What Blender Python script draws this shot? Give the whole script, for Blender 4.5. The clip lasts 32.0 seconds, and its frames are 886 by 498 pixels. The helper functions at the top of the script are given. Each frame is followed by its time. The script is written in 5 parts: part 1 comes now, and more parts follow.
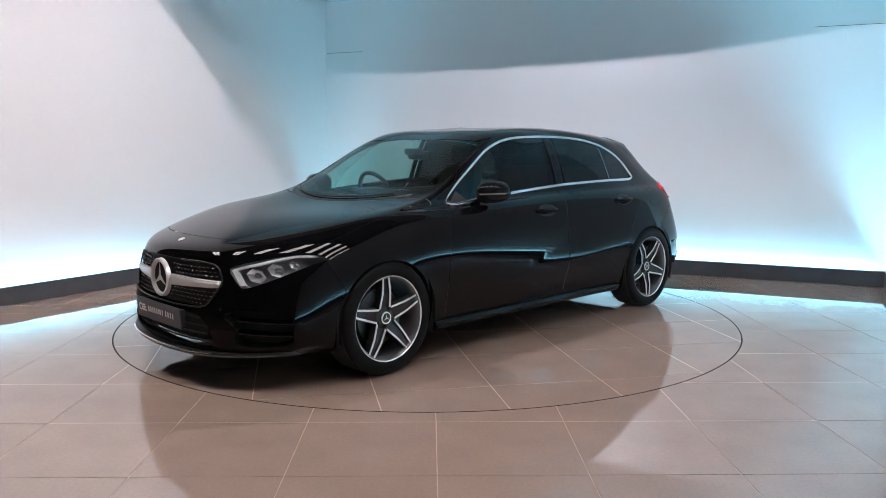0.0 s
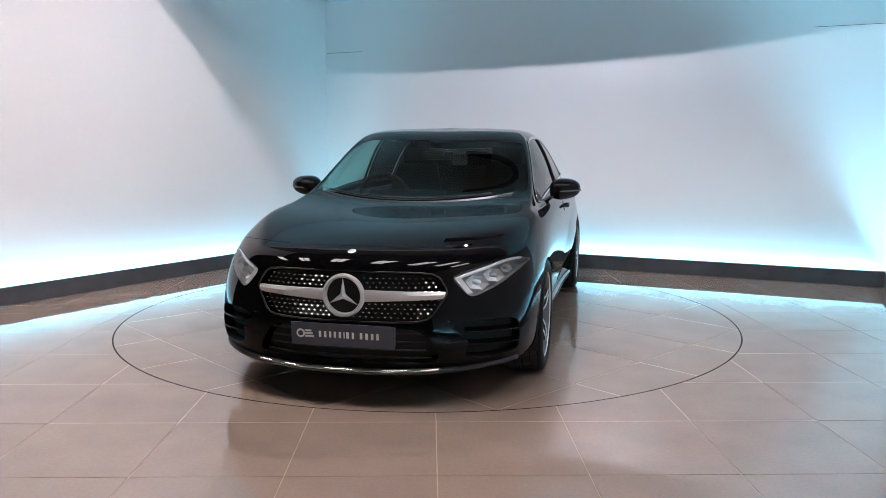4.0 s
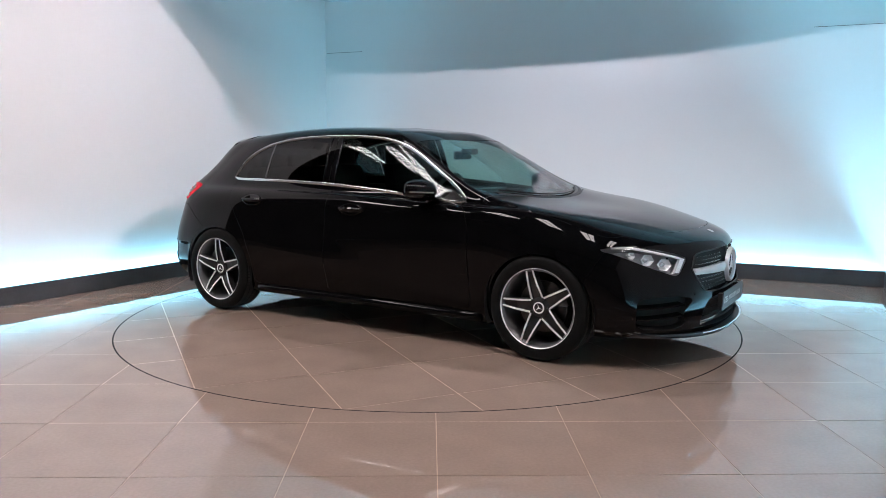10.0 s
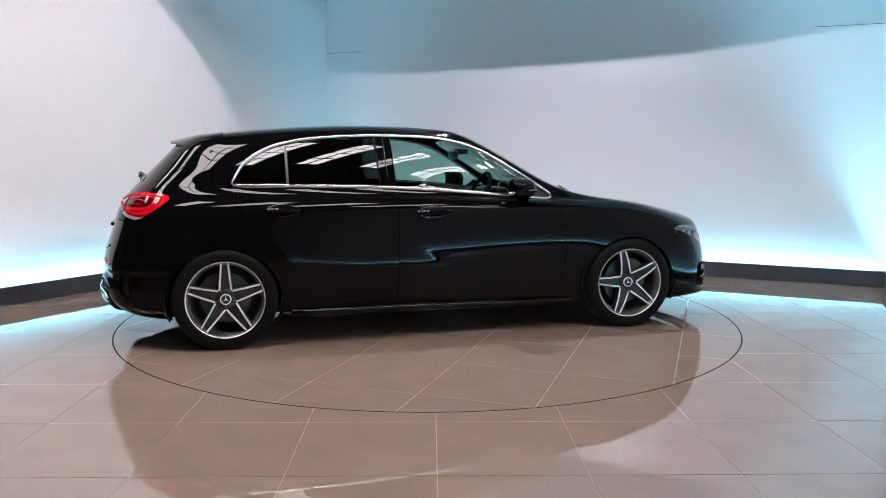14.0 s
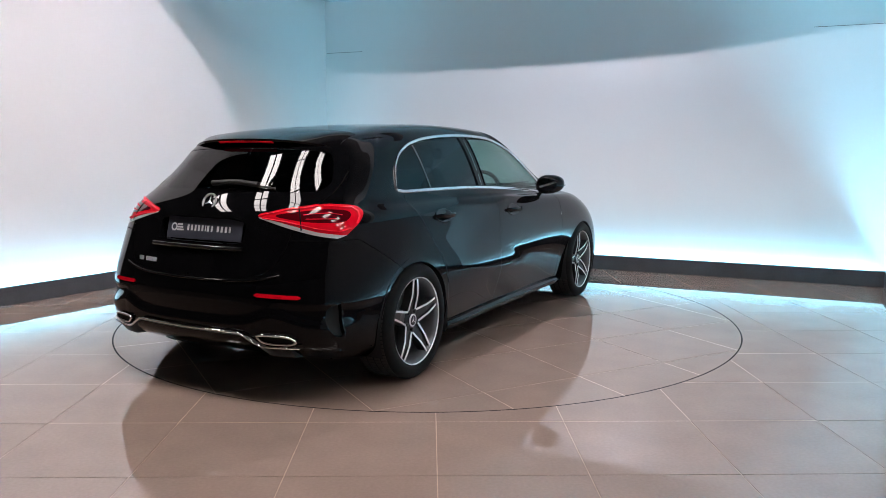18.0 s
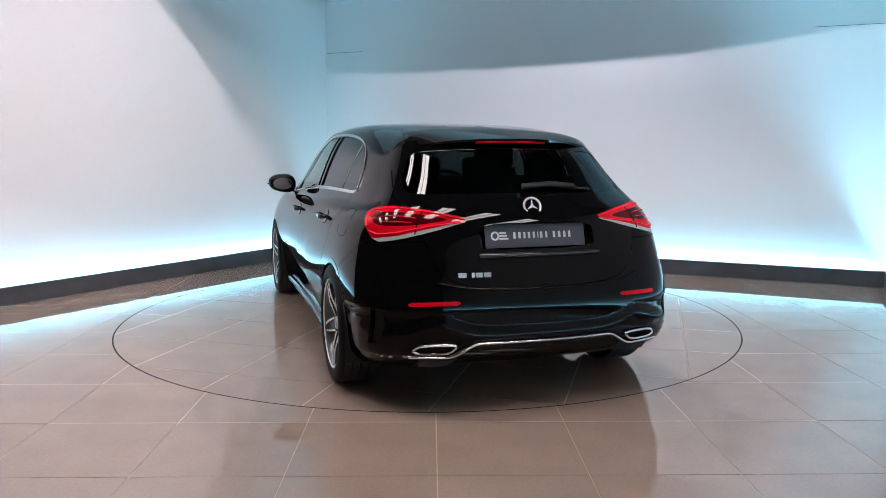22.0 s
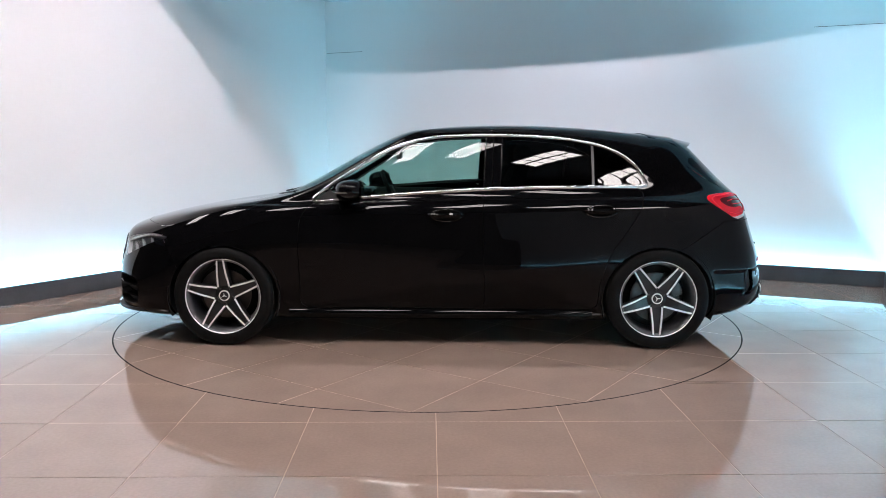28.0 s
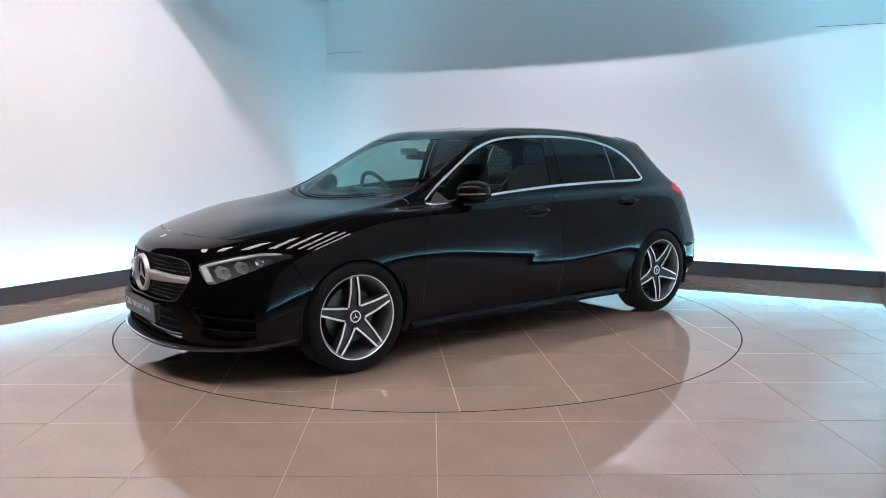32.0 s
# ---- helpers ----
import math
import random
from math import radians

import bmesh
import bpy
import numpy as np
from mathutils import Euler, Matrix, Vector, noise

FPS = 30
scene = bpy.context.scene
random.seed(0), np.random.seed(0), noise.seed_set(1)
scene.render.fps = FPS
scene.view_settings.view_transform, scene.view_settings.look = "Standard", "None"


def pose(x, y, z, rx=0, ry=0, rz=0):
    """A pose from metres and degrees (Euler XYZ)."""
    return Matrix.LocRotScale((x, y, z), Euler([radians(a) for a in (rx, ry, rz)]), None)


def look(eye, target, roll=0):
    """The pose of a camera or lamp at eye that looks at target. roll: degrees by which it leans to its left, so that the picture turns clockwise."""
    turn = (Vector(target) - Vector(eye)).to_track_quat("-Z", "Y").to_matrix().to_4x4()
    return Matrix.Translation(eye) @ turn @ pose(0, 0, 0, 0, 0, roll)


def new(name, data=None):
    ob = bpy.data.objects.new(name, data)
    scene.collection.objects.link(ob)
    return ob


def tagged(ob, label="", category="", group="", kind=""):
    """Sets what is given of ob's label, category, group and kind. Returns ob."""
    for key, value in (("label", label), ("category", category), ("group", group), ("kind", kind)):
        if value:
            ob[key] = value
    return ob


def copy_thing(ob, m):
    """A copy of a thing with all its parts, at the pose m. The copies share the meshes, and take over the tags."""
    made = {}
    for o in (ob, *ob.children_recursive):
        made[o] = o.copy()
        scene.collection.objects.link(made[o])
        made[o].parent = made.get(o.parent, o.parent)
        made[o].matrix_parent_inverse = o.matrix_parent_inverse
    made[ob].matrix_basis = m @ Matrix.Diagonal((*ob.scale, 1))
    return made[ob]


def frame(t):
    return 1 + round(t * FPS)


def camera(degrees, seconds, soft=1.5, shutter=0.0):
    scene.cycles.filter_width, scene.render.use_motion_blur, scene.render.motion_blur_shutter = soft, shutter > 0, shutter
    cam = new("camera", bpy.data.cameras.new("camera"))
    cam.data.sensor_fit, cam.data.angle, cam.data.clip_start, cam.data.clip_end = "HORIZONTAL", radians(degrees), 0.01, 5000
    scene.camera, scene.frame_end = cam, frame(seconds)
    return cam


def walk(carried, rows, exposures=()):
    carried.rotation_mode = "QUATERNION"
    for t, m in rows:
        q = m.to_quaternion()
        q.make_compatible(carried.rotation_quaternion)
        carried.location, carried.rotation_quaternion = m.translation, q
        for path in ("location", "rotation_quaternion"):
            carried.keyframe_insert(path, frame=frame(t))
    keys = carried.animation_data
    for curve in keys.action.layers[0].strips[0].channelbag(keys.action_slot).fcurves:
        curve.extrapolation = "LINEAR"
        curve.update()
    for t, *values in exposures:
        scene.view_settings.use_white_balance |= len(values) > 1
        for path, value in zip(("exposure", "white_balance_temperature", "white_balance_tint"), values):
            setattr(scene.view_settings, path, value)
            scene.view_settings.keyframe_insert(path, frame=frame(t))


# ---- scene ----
# The camera stands still on a tripod in front of the turntable.
cam = camera(59.73, 32.0, soft=0.5)
EYE = Vector((0.0, -5.76, 1.247))
YAW, TILT = radians(1.007), radians(7.448)
AIM = EYE + Vector((math.sin(YAW) * math.cos(TILT), math.cos(YAW) * math.cos(TILT), -math.sin(TILT)))
STAND = look(EYE, AIM, 0.15)
walk(cam, [(0.0, STAND), (32.0, STAND)], exposures=[(0.0, 0.0), (25.5, 0.0), (28.0, 0.18), (32.0, 0.2)])

# ---- world and light ----
world = bpy.data.worlds.new("dim_hall")
scene.world = world
world.use_nodes = True
world.node_tree.nodes["Background"].inputs["Color"].default_value = (0.5, 0.5, 0.5, 1)
world.node_tree.nodes["Background"].inputs["Strength"].default_value = 0.02

# The plan: two display walls meet in a corner behind the turntable.
CORNER = Vector((-1.20, 3.52, 0))
DIR_L = Vector((-2.17, -3.26, 0)).normalized()
DIR_R = Vector((5.26, -2.42, 0)).normalized()
IN_L = Vector((DIR_L.y * -1, DIR_L.x, 0))
IN_R = Vector((DIR_R.y, -DIR_R.x, 0))
if IN_L.dot(Vector((0, -1, 0))) < 0:
    IN_L = -IN_L
if IN_R.dot(Vector((0, -1, 0))) < 0:
    IN_R = -IN_R
PLINTH = 0.15
CEIL = 2.94
SOFFIT = 2.57


def lamp_area(name, eye, aim, sx, sy, watts, colour, spread=180):
    data = bpy.data.lights.new(name, "AREA")
    data.shape, data.size, data.size_y, data.energy, data.color = "RECTANGLE", sx, sy, watts, colour
    data.spread = radians(spread)
    ob = new(name, data)
    ob.matrix_world = look(eye, aim)
    return ob


def lamp_spot(name, eye, aim, watts, colour, angle, blend, size):
    data = bpy.data.lights.new(name, "SPOT")
    data.energy, data.color, data.spot_size, data.spot_blend, data.shadow_soft_size = watts, colour, radians(angle), blend, size
    ob = new(name, data)
    ob.matrix_world = look(eye, aim)
    return ob


def wall_point(direction, inward, s, d, z):
    """A point s along a display wall from the corner, d out from it, at height z."""
    return CORNER + direction * s + inward * d + Vector((0, 0, z))


def edge_spot(name, direction, inward, apex, low, high, lit, half, watts, colour, size):
    """An added spot aimed so that its cone ends along the line from low to high on the wall, on the side away from lit.
    """
    a = wall_point(direction, inward, *apex)
    p, q, r = (wall_point(direction, inward, s, -0.08, z) for s, z in (low, high, lit))
    n = (p - a).cross(q - a).normalized()
    if n.dot(r - a) < 0:
        n = -n
    mid = ((p + q) / 2 - a).normalized()
    axis = n * math.sin(radians(half)) + mid * math.cos(radians(half))
    return lamp_spot(name, a, a + axis, watts, colour, 2 * half, 0.03, size)


# unseen spot, added to light the east wall below a cut-off edge
edge_spot("added_wall_spot", DIR_R, IN_R, (3.0, 2.45, 2.86), (0.0, 2.55), (5.7, 2.75), (2.5, 0.5), 86, 156, (0.96, 0.88, 1.0), 0.006)
# a warm lamp behind the soffit's lip that lights the west wall
lamp_area("wall_washer_lamp", wall_point(DIR_R, IN_R, 5.70, 3.50, 3.88), wall_point(DIR_L, IN_L, 3.0, 0.0, 2.1), 0.16, 0.16, 27, (1.0, 0.87, 0.96), 64)

# ---- materials ----
def material(name, base, rough=0.5, metal=0.0, coat=0.0, grain=0.0, scale=20.0, bump=0.0, rvar=0.0, spec=0.5, second=None, fine=None):
    """Principled surface whose colour wanders at two scales."""
    m = bpy.data.materials.new(name)
    m.use_nodes = True
    nt = m.node_tree
    b = nt.nodes["Principled BSDF"]
    b.inputs["Base Color"].default_value = (*base, 1)
    b.inputs["Roughness"].default_value = rough
    b.inputs["Metallic"].default_value = metal
    b.inputs["Coat Weight"].default_value = coat
    b.inputs["Coat Roughness"].default_value = 0.02
    b.inputs["Specular IOR Level"].default_value = spec
    if grain or bump or rvar:
        co = nt.nodes.new("ShaderNodeTexCoord")
        big = nt.nodes.new("ShaderNodeTexNoise")
        big.inputs["Scale"].default_value, big.inputs["Detail"].default_value = scale, 6
        sm = nt.nodes.new("ShaderNodeTexNoise")
        sm.inputs["Scale"].default_value, sm.inputs["Detail"].default_value = fine or scale * 14, 3
        for n in (big, sm):
            nt.links.new(co.outputs["Object"], n.inputs["Vector"])
        add = nt.nodes.new("ShaderNodeMath")
        add.operation = "MULTIPLY_ADD"
        add.inputs[1].default_value = 0.45
        nt.links.new(sm.outputs["Fac"], add.inputs[0])
        half = nt.nodes.new("ShaderNodeMath")
        half.operation = "MULTIPLY"
        half.inputs[1].default_value = 0.55
        nt.links.new(big.outputs["Fac"], half.inputs[0])
        nt.links.new(half.outputs[0], add.inputs[2])
        if grain:
            ramp = nt.nodes.new("ShaderNodeMix")
            ramp.data_type = "RGBA"
            lo = second or tuple(c * (1 - grain) for c in base)
            ramp.inputs[6].default_value = (*lo, 1)
            ramp.inputs[7].default_value = (*(min(1, c * (1 + grain)) for c in base), 1)
            spread = nt.nodes.new("ShaderNodeMapRange")
            spread.inputs[1].default_value, spread.inputs[2].default_value = 0.3, 0.7
            nt.links.new(add.outputs[0], spread.inputs[0])
            nt.links.new(spread.outputs[0], ramp.inputs[0])
            nt.links.new(ramp.outputs[2], b.inputs["Base Color"])
        if rvar:
            mr = nt.nodes.new("ShaderNodeMapRange")
            mr.inputs[1].default_value, mr.inputs[2].default_value = 0.3, 0.7
            mr.inputs[3].default_value, mr.inputs[4].default_value = max(0, rough - rvar), rough + rvar
            nt.links.new(big.outputs["Fac"], mr.inputs[0])
            nt.links.new(mr.outputs[0], b.inputs["Roughness"])
        if bump:
            bm_ = nt.nodes.new("ShaderNodeBump")
            bm_.inputs["Strength"].default_value = 1.0
            bm_.inputs["Distance"].default_value = bump
            nt.links.new(add.outputs[0], bm_.inputs["Height"])
            nt.links.new(bm_.outputs[0], b.inputs["Normal"])
    return m


def glowing(name, colour, strength):
    m = bpy.data.materials.new(name)
    m.use_nodes = True
    nt = m.node_tree
    nt.nodes.remove(nt.nodes["Principled BSDF"])
    e = nt.nodes.new("ShaderNodeEmission")
    e.inputs["Color"].default_value, e.inputs["Strength"].default_value = (*colour, 1), strength
    nt.links.new(e.outputs[0], nt.nodes["Material Output"].inputs["Surface"])
    return m


def pane(name, tint, rough=0.0, ior=1.5):
    """Thin tinted glass: a tinted see-through sheet with a clear gloss on top."""
    m = bpy.data.materials.new(name)
    m.use_nodes = True
    nt = m.node_tree
    nt.nodes.remove(nt.nodes["Principled BSDF"])
    tr = nt.nodes.new("ShaderNodeBsdfTransparent")
    tr.inputs["Color"].default_value = (*tint, 1)
    gl = nt.nodes.new("ShaderNodeBsdfGlossy")
    gl.inputs["Roughness"].default_value = rough
    face = nt.nodes.new("ShaderNodeLayerWeight")
    face.inputs["Blend"].default_value = 0.5
    power = nt.nodes.new("ShaderNodeMath")
    power.operation = "POWER"
    power.inputs[1].default_value = 5.0
    nt.links.new(face.outputs["Facing"], power.inputs[0])
    fr = nt.nodes.new("ShaderNodeMath")
    fr.operation = "MULTIPLY_ADD"
    low = ((ior - 1) / (ior + 1)) ** 2
    fr.inputs[1].default_value, fr.inputs[2].default_value = 1 - low, low
    nt.links.new(power.outputs[0], fr.inputs[0])
    mix = nt.nodes.new("ShaderNodeMixShader")
    nt.links.new(fr.outputs[0], mix.inputs[0])
    nt.links.new(tr.outputs[0], mix.inputs[1])
    nt.links.new(gl.outputs[0], mix.inputs[2])
    nt.links.new(mix.outputs[0], nt.nodes["Material Output"].inputs["Surface"])
    return m


M_WALL = material("white_laminate_wall", (0.78, 0.78, 0.78), 0.30, grain=0.015, scale=1.2, bump=0.0006, spec=0.35, fine=60)
# out-of-view wall, its grey darkened to dim its reflection in the car
M_RETURN = material("dimmed_grey_return_wall", (0.44, 0.44, 0.45), 0.35, grain=0.03, scale=1.2, spec=0.35)
M_PLINTH = material("dark_grey_plinth", (0.05, 0.055, 0.06), 0.5, grain=0.25, scale=6)
M_CEIL = material("pale_ceiling", (0.52, 0.56, 0.58), 0.6, grain=0.05, scale=2)
M_HALL = material("grey_hall_wall", (0.10, 0.095, 0.092), 0.8, grain=0.3, scale=0.8)
M_ROOF = material("dark_hall_roof", (0.02, 0.018, 0.016), 0.8, grain=0.3, scale=0.8)
M_TILE = material("polished_beige_tile", (0.315, 0.232, 0.190), 0.006, grain=0.11, scale=3.5, rvar=0.004, spec=0.9, fine=70)
M_TILE.node_tree.nodes["Principled BSDF"].inputs["IOR"].default_value = 1.85
M_GROUT = material("brown_grout", (0.38, 0.265, 0.195), 0.85, grain=0.35, scale=9)
M_JOINT = material("open_wall_joint", (0.16, 0.14, 0.13), 0.8)
M_SCUFF = material("bare_brown_board", (0.30, 0.19, 0.12), 0.85, grain=0.4, scale=30)
M_GAP = material("black_gap", (0.008, 0.007, 0.006), 0.9, spec=0.05)
M_FLAP = material("light_stop_black", (0.001, 0.001, 0.001), 1.0, spec=0.0)
# near black, toned to pass for the ceiling in the windscreen's reflection
M_BLADE = material("light_blade_black", (0.007, 0.008, 0.008), 0.9, spec=0.0)
M_PAINT = material("black_car_paint", (0.0028, 0.0028, 0.0033), 0.012, spec=0.20)
M_BLACK = material("gloss_black_plastic", (0.006, 0.006, 0.007), 0.12, coat=0.4)
M_SATIN = material("satin_black_plastic", (0.012, 0.012, 0.013), 0.45, grain=0.15, scale=90)
M_MATT = material("matt_black_liner", (0.008, 0.008, 0.008), 0.8, grain=0.2, scale=60)
M_CHROME = material("polished_chrome", (0.80, 0.80, 0.80), 0.08, metal=1.0)
M_SILVER = material("satin_silver", (0.70, 0.70, 0.72), 0.28, metal=0.4, grain=0.05, scale=60)
M_MACH = material("machined_alloy", (0.86, 0.86, 0.86), 0.25, metal=0.1, grain=0.05, scale=80)
M_GREY = material("dark_grey_alloy", (0.026, 0.026, 0.028), 0.38, metal=0.3, coat=0.3)
M_TYRE = material("black_tyre_rubber", (0.006, 0.006, 0.006), 0.6, grain=0.3, scale=30, bump=0.0004, spec=0.12)
M_TREAD = material("dusty_tyre_tread", (0.022, 0.018, 0.015), 0.75, grain=0.4, scale=30, bump=0.0006)
M_DISC = material("brake_disc_steel", (0.09, 0.088, 0.085), 0.35, metal=1.0, grain=0.2, scale=50)
M_GLASS = pane("clear_green_glass", (0.50, 0.68, 0.63))
M_DARKGLASS = pane("privacy_glass", (0.05, 0.052, 0.055))
M_SCREEN = pane("windscreen_glass", (0.44, 0.60, 0.57))
M_LENS = pane("clear_lamp_lens", (0.95, 0.96, 0.97))
M_RED = material("red_lamp_lens", (0.62, 0.003, 0.014), 0.06, spec=0.3)
M_REDDEEP = material("deep_red_reflector", (0.07, 0.001, 0.004), 0.06, spec=0.3)
M_SEAT = material("black_artificial_leather", (0.012, 0.012, 0.012), 0.8, grain=0.2, scale=40, bump=0.0005, spec=0.15)
M_DASH = material("soft_black_dashboard", (0.02, 0.019, 0.018), 0.6, grain=0.2, scale=60)
M_CARPET = material("black_carpet", (0.01, 0.01, 0.01), 0.95)
M_PLATE = material("slate_grey_show_plate", (0.06, 0.065, 0.085), 0.3, grain=0.06, scale=30)
M_WHITE = material("white_lettering", (0.72, 0.72, 0.72), 0.4)
M_MIRROR = material("mirror_glass", (0.9, 0.9, 0.9), 0.01, metal=1.0)
M_LED = glowing("cyan_white_led_strip", (0.26, 0.74, 1.0), 138.0)
# boosted to make up for the weaker glow on the darkened return wall
M_LEDSIDE = glowing("boosted_led_strip_return", (0.28, 0.74, 1.0), 300.0)
M_SKYLIGHT = glowing("daylit_rooflight", (1.0, 0.92, 0.91), 25.0)


# ---- mesh helpers ----
def mesh_of(name, verts, faces, mats, index=None, smooth=True, normals=None):
    me = bpy.data.meshes.new(name)
    me.from_pydata([tuple(v) for v in verts], [], [tuple(f) for f in faces])
    for m in (mats if isinstance(mats, (list, tuple)) else [mats]):
        me.materials.append(m)
    if index is not None:
        me.polygons.foreach_set("material_index", index)
    me.polygons.foreach_set("use_smooth", [smooth] * len(me.polygons))
    me.update()
    if normals is not None:
        me.normals_split_custom_set_from_vertices([tuple(n) for n in normals])
    return me


def part(name, bm, mat, parent=None, label="", smooth=None):
    """Links a bmesh as one mesh object, under a thing or a part if one is given."""
    me = bpy.data.meshes.new(name)
    bmesh.ops.recalc_face_normals(bm, faces=bm.faces)
    bm.to_mesh(me)
    bm.free()
    for m in (mat if isinstance(mat, (list, tuple)) else [mat]):
        me.materials.append(m)
    if smooth is not None:
        for p in me.polygons:
            p.use_smooth = True
        if smooth:
            me.set_sharp_from_angle(angle=radians(smooth))
    ob = new(name, me)
    if parent is not None:
        ob.parent = parent
    if label:
        ob["label"] = label
    return ob


def box(bm, lo, hi, bevel=0.0, m=None, seg=2):
    r = bmesh.ops.create_cube(bm, size=1.0)
    lo, hi = Vector(lo), Vector(hi)
    mid, size = (lo + hi) / 2, hi - lo
    for v in r["verts"]:
        v.co = Vector((v.co.x * size.x, v.co.y * size.y, v.co.z * size.z)) + mid
    vs = list(r["verts"])
    if bevel:
        es = list({e for v in vs for e in v.link_edges})
        q = bmesh.ops.bevel(bm, geom=es, offset=bevel, segments=seg, affect="EDGES", profile=0.5)
        vs = list({v for f in q["faces"] for v in f.verts} | {v for v in vs if v.is_valid})
    if m is not None:
        bmesh.ops.transform(bm, matrix=m, verts=[v for v in vs if v.is_valid])
    return vs


def lathe(bm, profile, steps=48, axis="y", closed=False, mat=0):
    """Turns a profile of (radius, along) about an axis."""
    rings = []
    for i in range(steps):
        a = 2 * math.pi * i / steps
        ring = []
        for r, h in profile:
            c, s = r * math.cos(a), r * math.sin(a)
            ring.append(bm.verts.new((c, h, s) if axis == "y" else (c, s, h) if axis == "z" else (h, c, s)))
        rings.append(ring)
    n = len(profile)
    for i in range(steps):
        a, b = rings[i], rings[(i + 1) % steps]
        for j in range(n if closed else n - 1):
            k = (j + 1) % n
            try:
                f = bm.faces.new((a[j], a[k], b[k], b[j]))
                f.material_index = mat
            except ValueError:
                pass


def sweep(bm, path, radius, sides=8, closed=False, flat=1.0):
    """A tube along a path of points; flat squeezes it across."""
    pts = [Vector(p) for p in path]
    n = len(pts)
    rings = []
    for i, p in enumerate(pts):
        a = pts[(i - 1) % n] if closed or i else p
        b = pts[(i + 1) % n] if closed or i < n - 1 else p
        d = (b - a).normalized()
        up = Vector((0, 0, 1)) if abs(d.z) < 0.95 else Vector((1, 0, 0))
        u = d.cross(up).normalized()
        w = u.cross(d)
        rings.append([bm.verts.new(p + radius * (math.cos(t) * u + flat * math.sin(t) * w)) for t in (2 * math.pi * k / sides for k in range(sides))])
    for i in range(n if closed else n - 1):
        a, b = rings[i], rings[(i + 1) % n]
        for k in range(sides):
            bm.faces.new((a[k], a[(k + 1) % sides], b[(k + 1) % sides], b[k]))
    if not closed:
        bm.faces.new(rings[0])
        bm.faces.new(rings[-1])


def prism(bm, outline, lo, hi, place):
    """Extrudes a flat outline (a, b) from lo to hi; place(a, b, c) gives the point."""
    n = len(outline)
    v0 = [bm.verts.new(place(a, b, lo)) for a, b in outline]
    v1 = [bm.verts.new(place(a, b, hi)) for a, b in outline]
    bm.faces.new(v0)
    bm.faces.new(v1)
    for i in range(n):
        k = (i + 1) % n
        bm.faces.new((v0[i], v0[k], v1[k], v1[i]))


def ribbon(bm, a, b):
    """A strip of quads between two rows of points."""
    va, vb = [bm.verts.new(p) for p in a], [bm.verts.new(p) for p in b]
    for i in range(len(a) - 1):
        bm.faces.new((va[i], va[i + 1], vb[i + 1], vb[i]))


def outline_field(poly, p, q):
    """Signed distance of the points (p, q) to a closed outline, less than nothing inside."""
    poly = np.asarray(poly, float)
    p, q = np.asarray(p, float), np.asarray(q, float)
    best = np.full(p.shape, 1e9)
    inside = np.zeros(p.shape, bool)
    for (ax, ay), (bx, by) in zip(poly, np.roll(poly, -1, 0)):
        dx, dy = bx - ax, by - ay
        t = np.clip(((p - ax) * dx + (q - ay) * dy) / (dx * dx + dy * dy + 1e-12), 0, 1)
        best = np.minimum(best, np.hypot(p - ax - t * dx, q - ay - t * dy))
        cross = (ay > q) != (by > q)
        with np.errstate(divide="ignore", invalid="ignore"):
            inside ^= cross & (p < (bx - ax) * (q - ay) / (by - ay + 1e-15) + ax)
    return np.where(inside, -best, best)


def rounded(poly, times=2):
    """Cuts the corners of an outline."""
    pts = [tuple(p) for p in poly]
    for _ in range(times):
        nxt = []
        for a, b in zip(pts, pts[1:] + pts[:1]):
            nxt.append((0.8 * a[0] + 0.2 * b[0], 0.8 * a[1] + 0.2 * b[1]))
            nxt.append((0.2 * a[0] + 0.8 * b[0], 0.2 * a[1] + 0.8 * b[1]))
        pts = nxt
    return pts


def eased(poly, radius=0.03, times=3):
    """Rounds the corners of an outline over a given length."""
    pts = [Vector(p).to_2d() for p in poly]
    for k in range(times):
        nxt = []
        for i, p in enumerate(pts):
            for q in (pts[i - 1], pts[(i + 1) % len(pts)]):
                d = (q - p).length
                nxt.append(p + (q - p) / max(d, 1e-9) * min(radius / 2 ** k, 0.3 * d))
        pts = nxt
    return [(p.x, p.y) for p in pts]


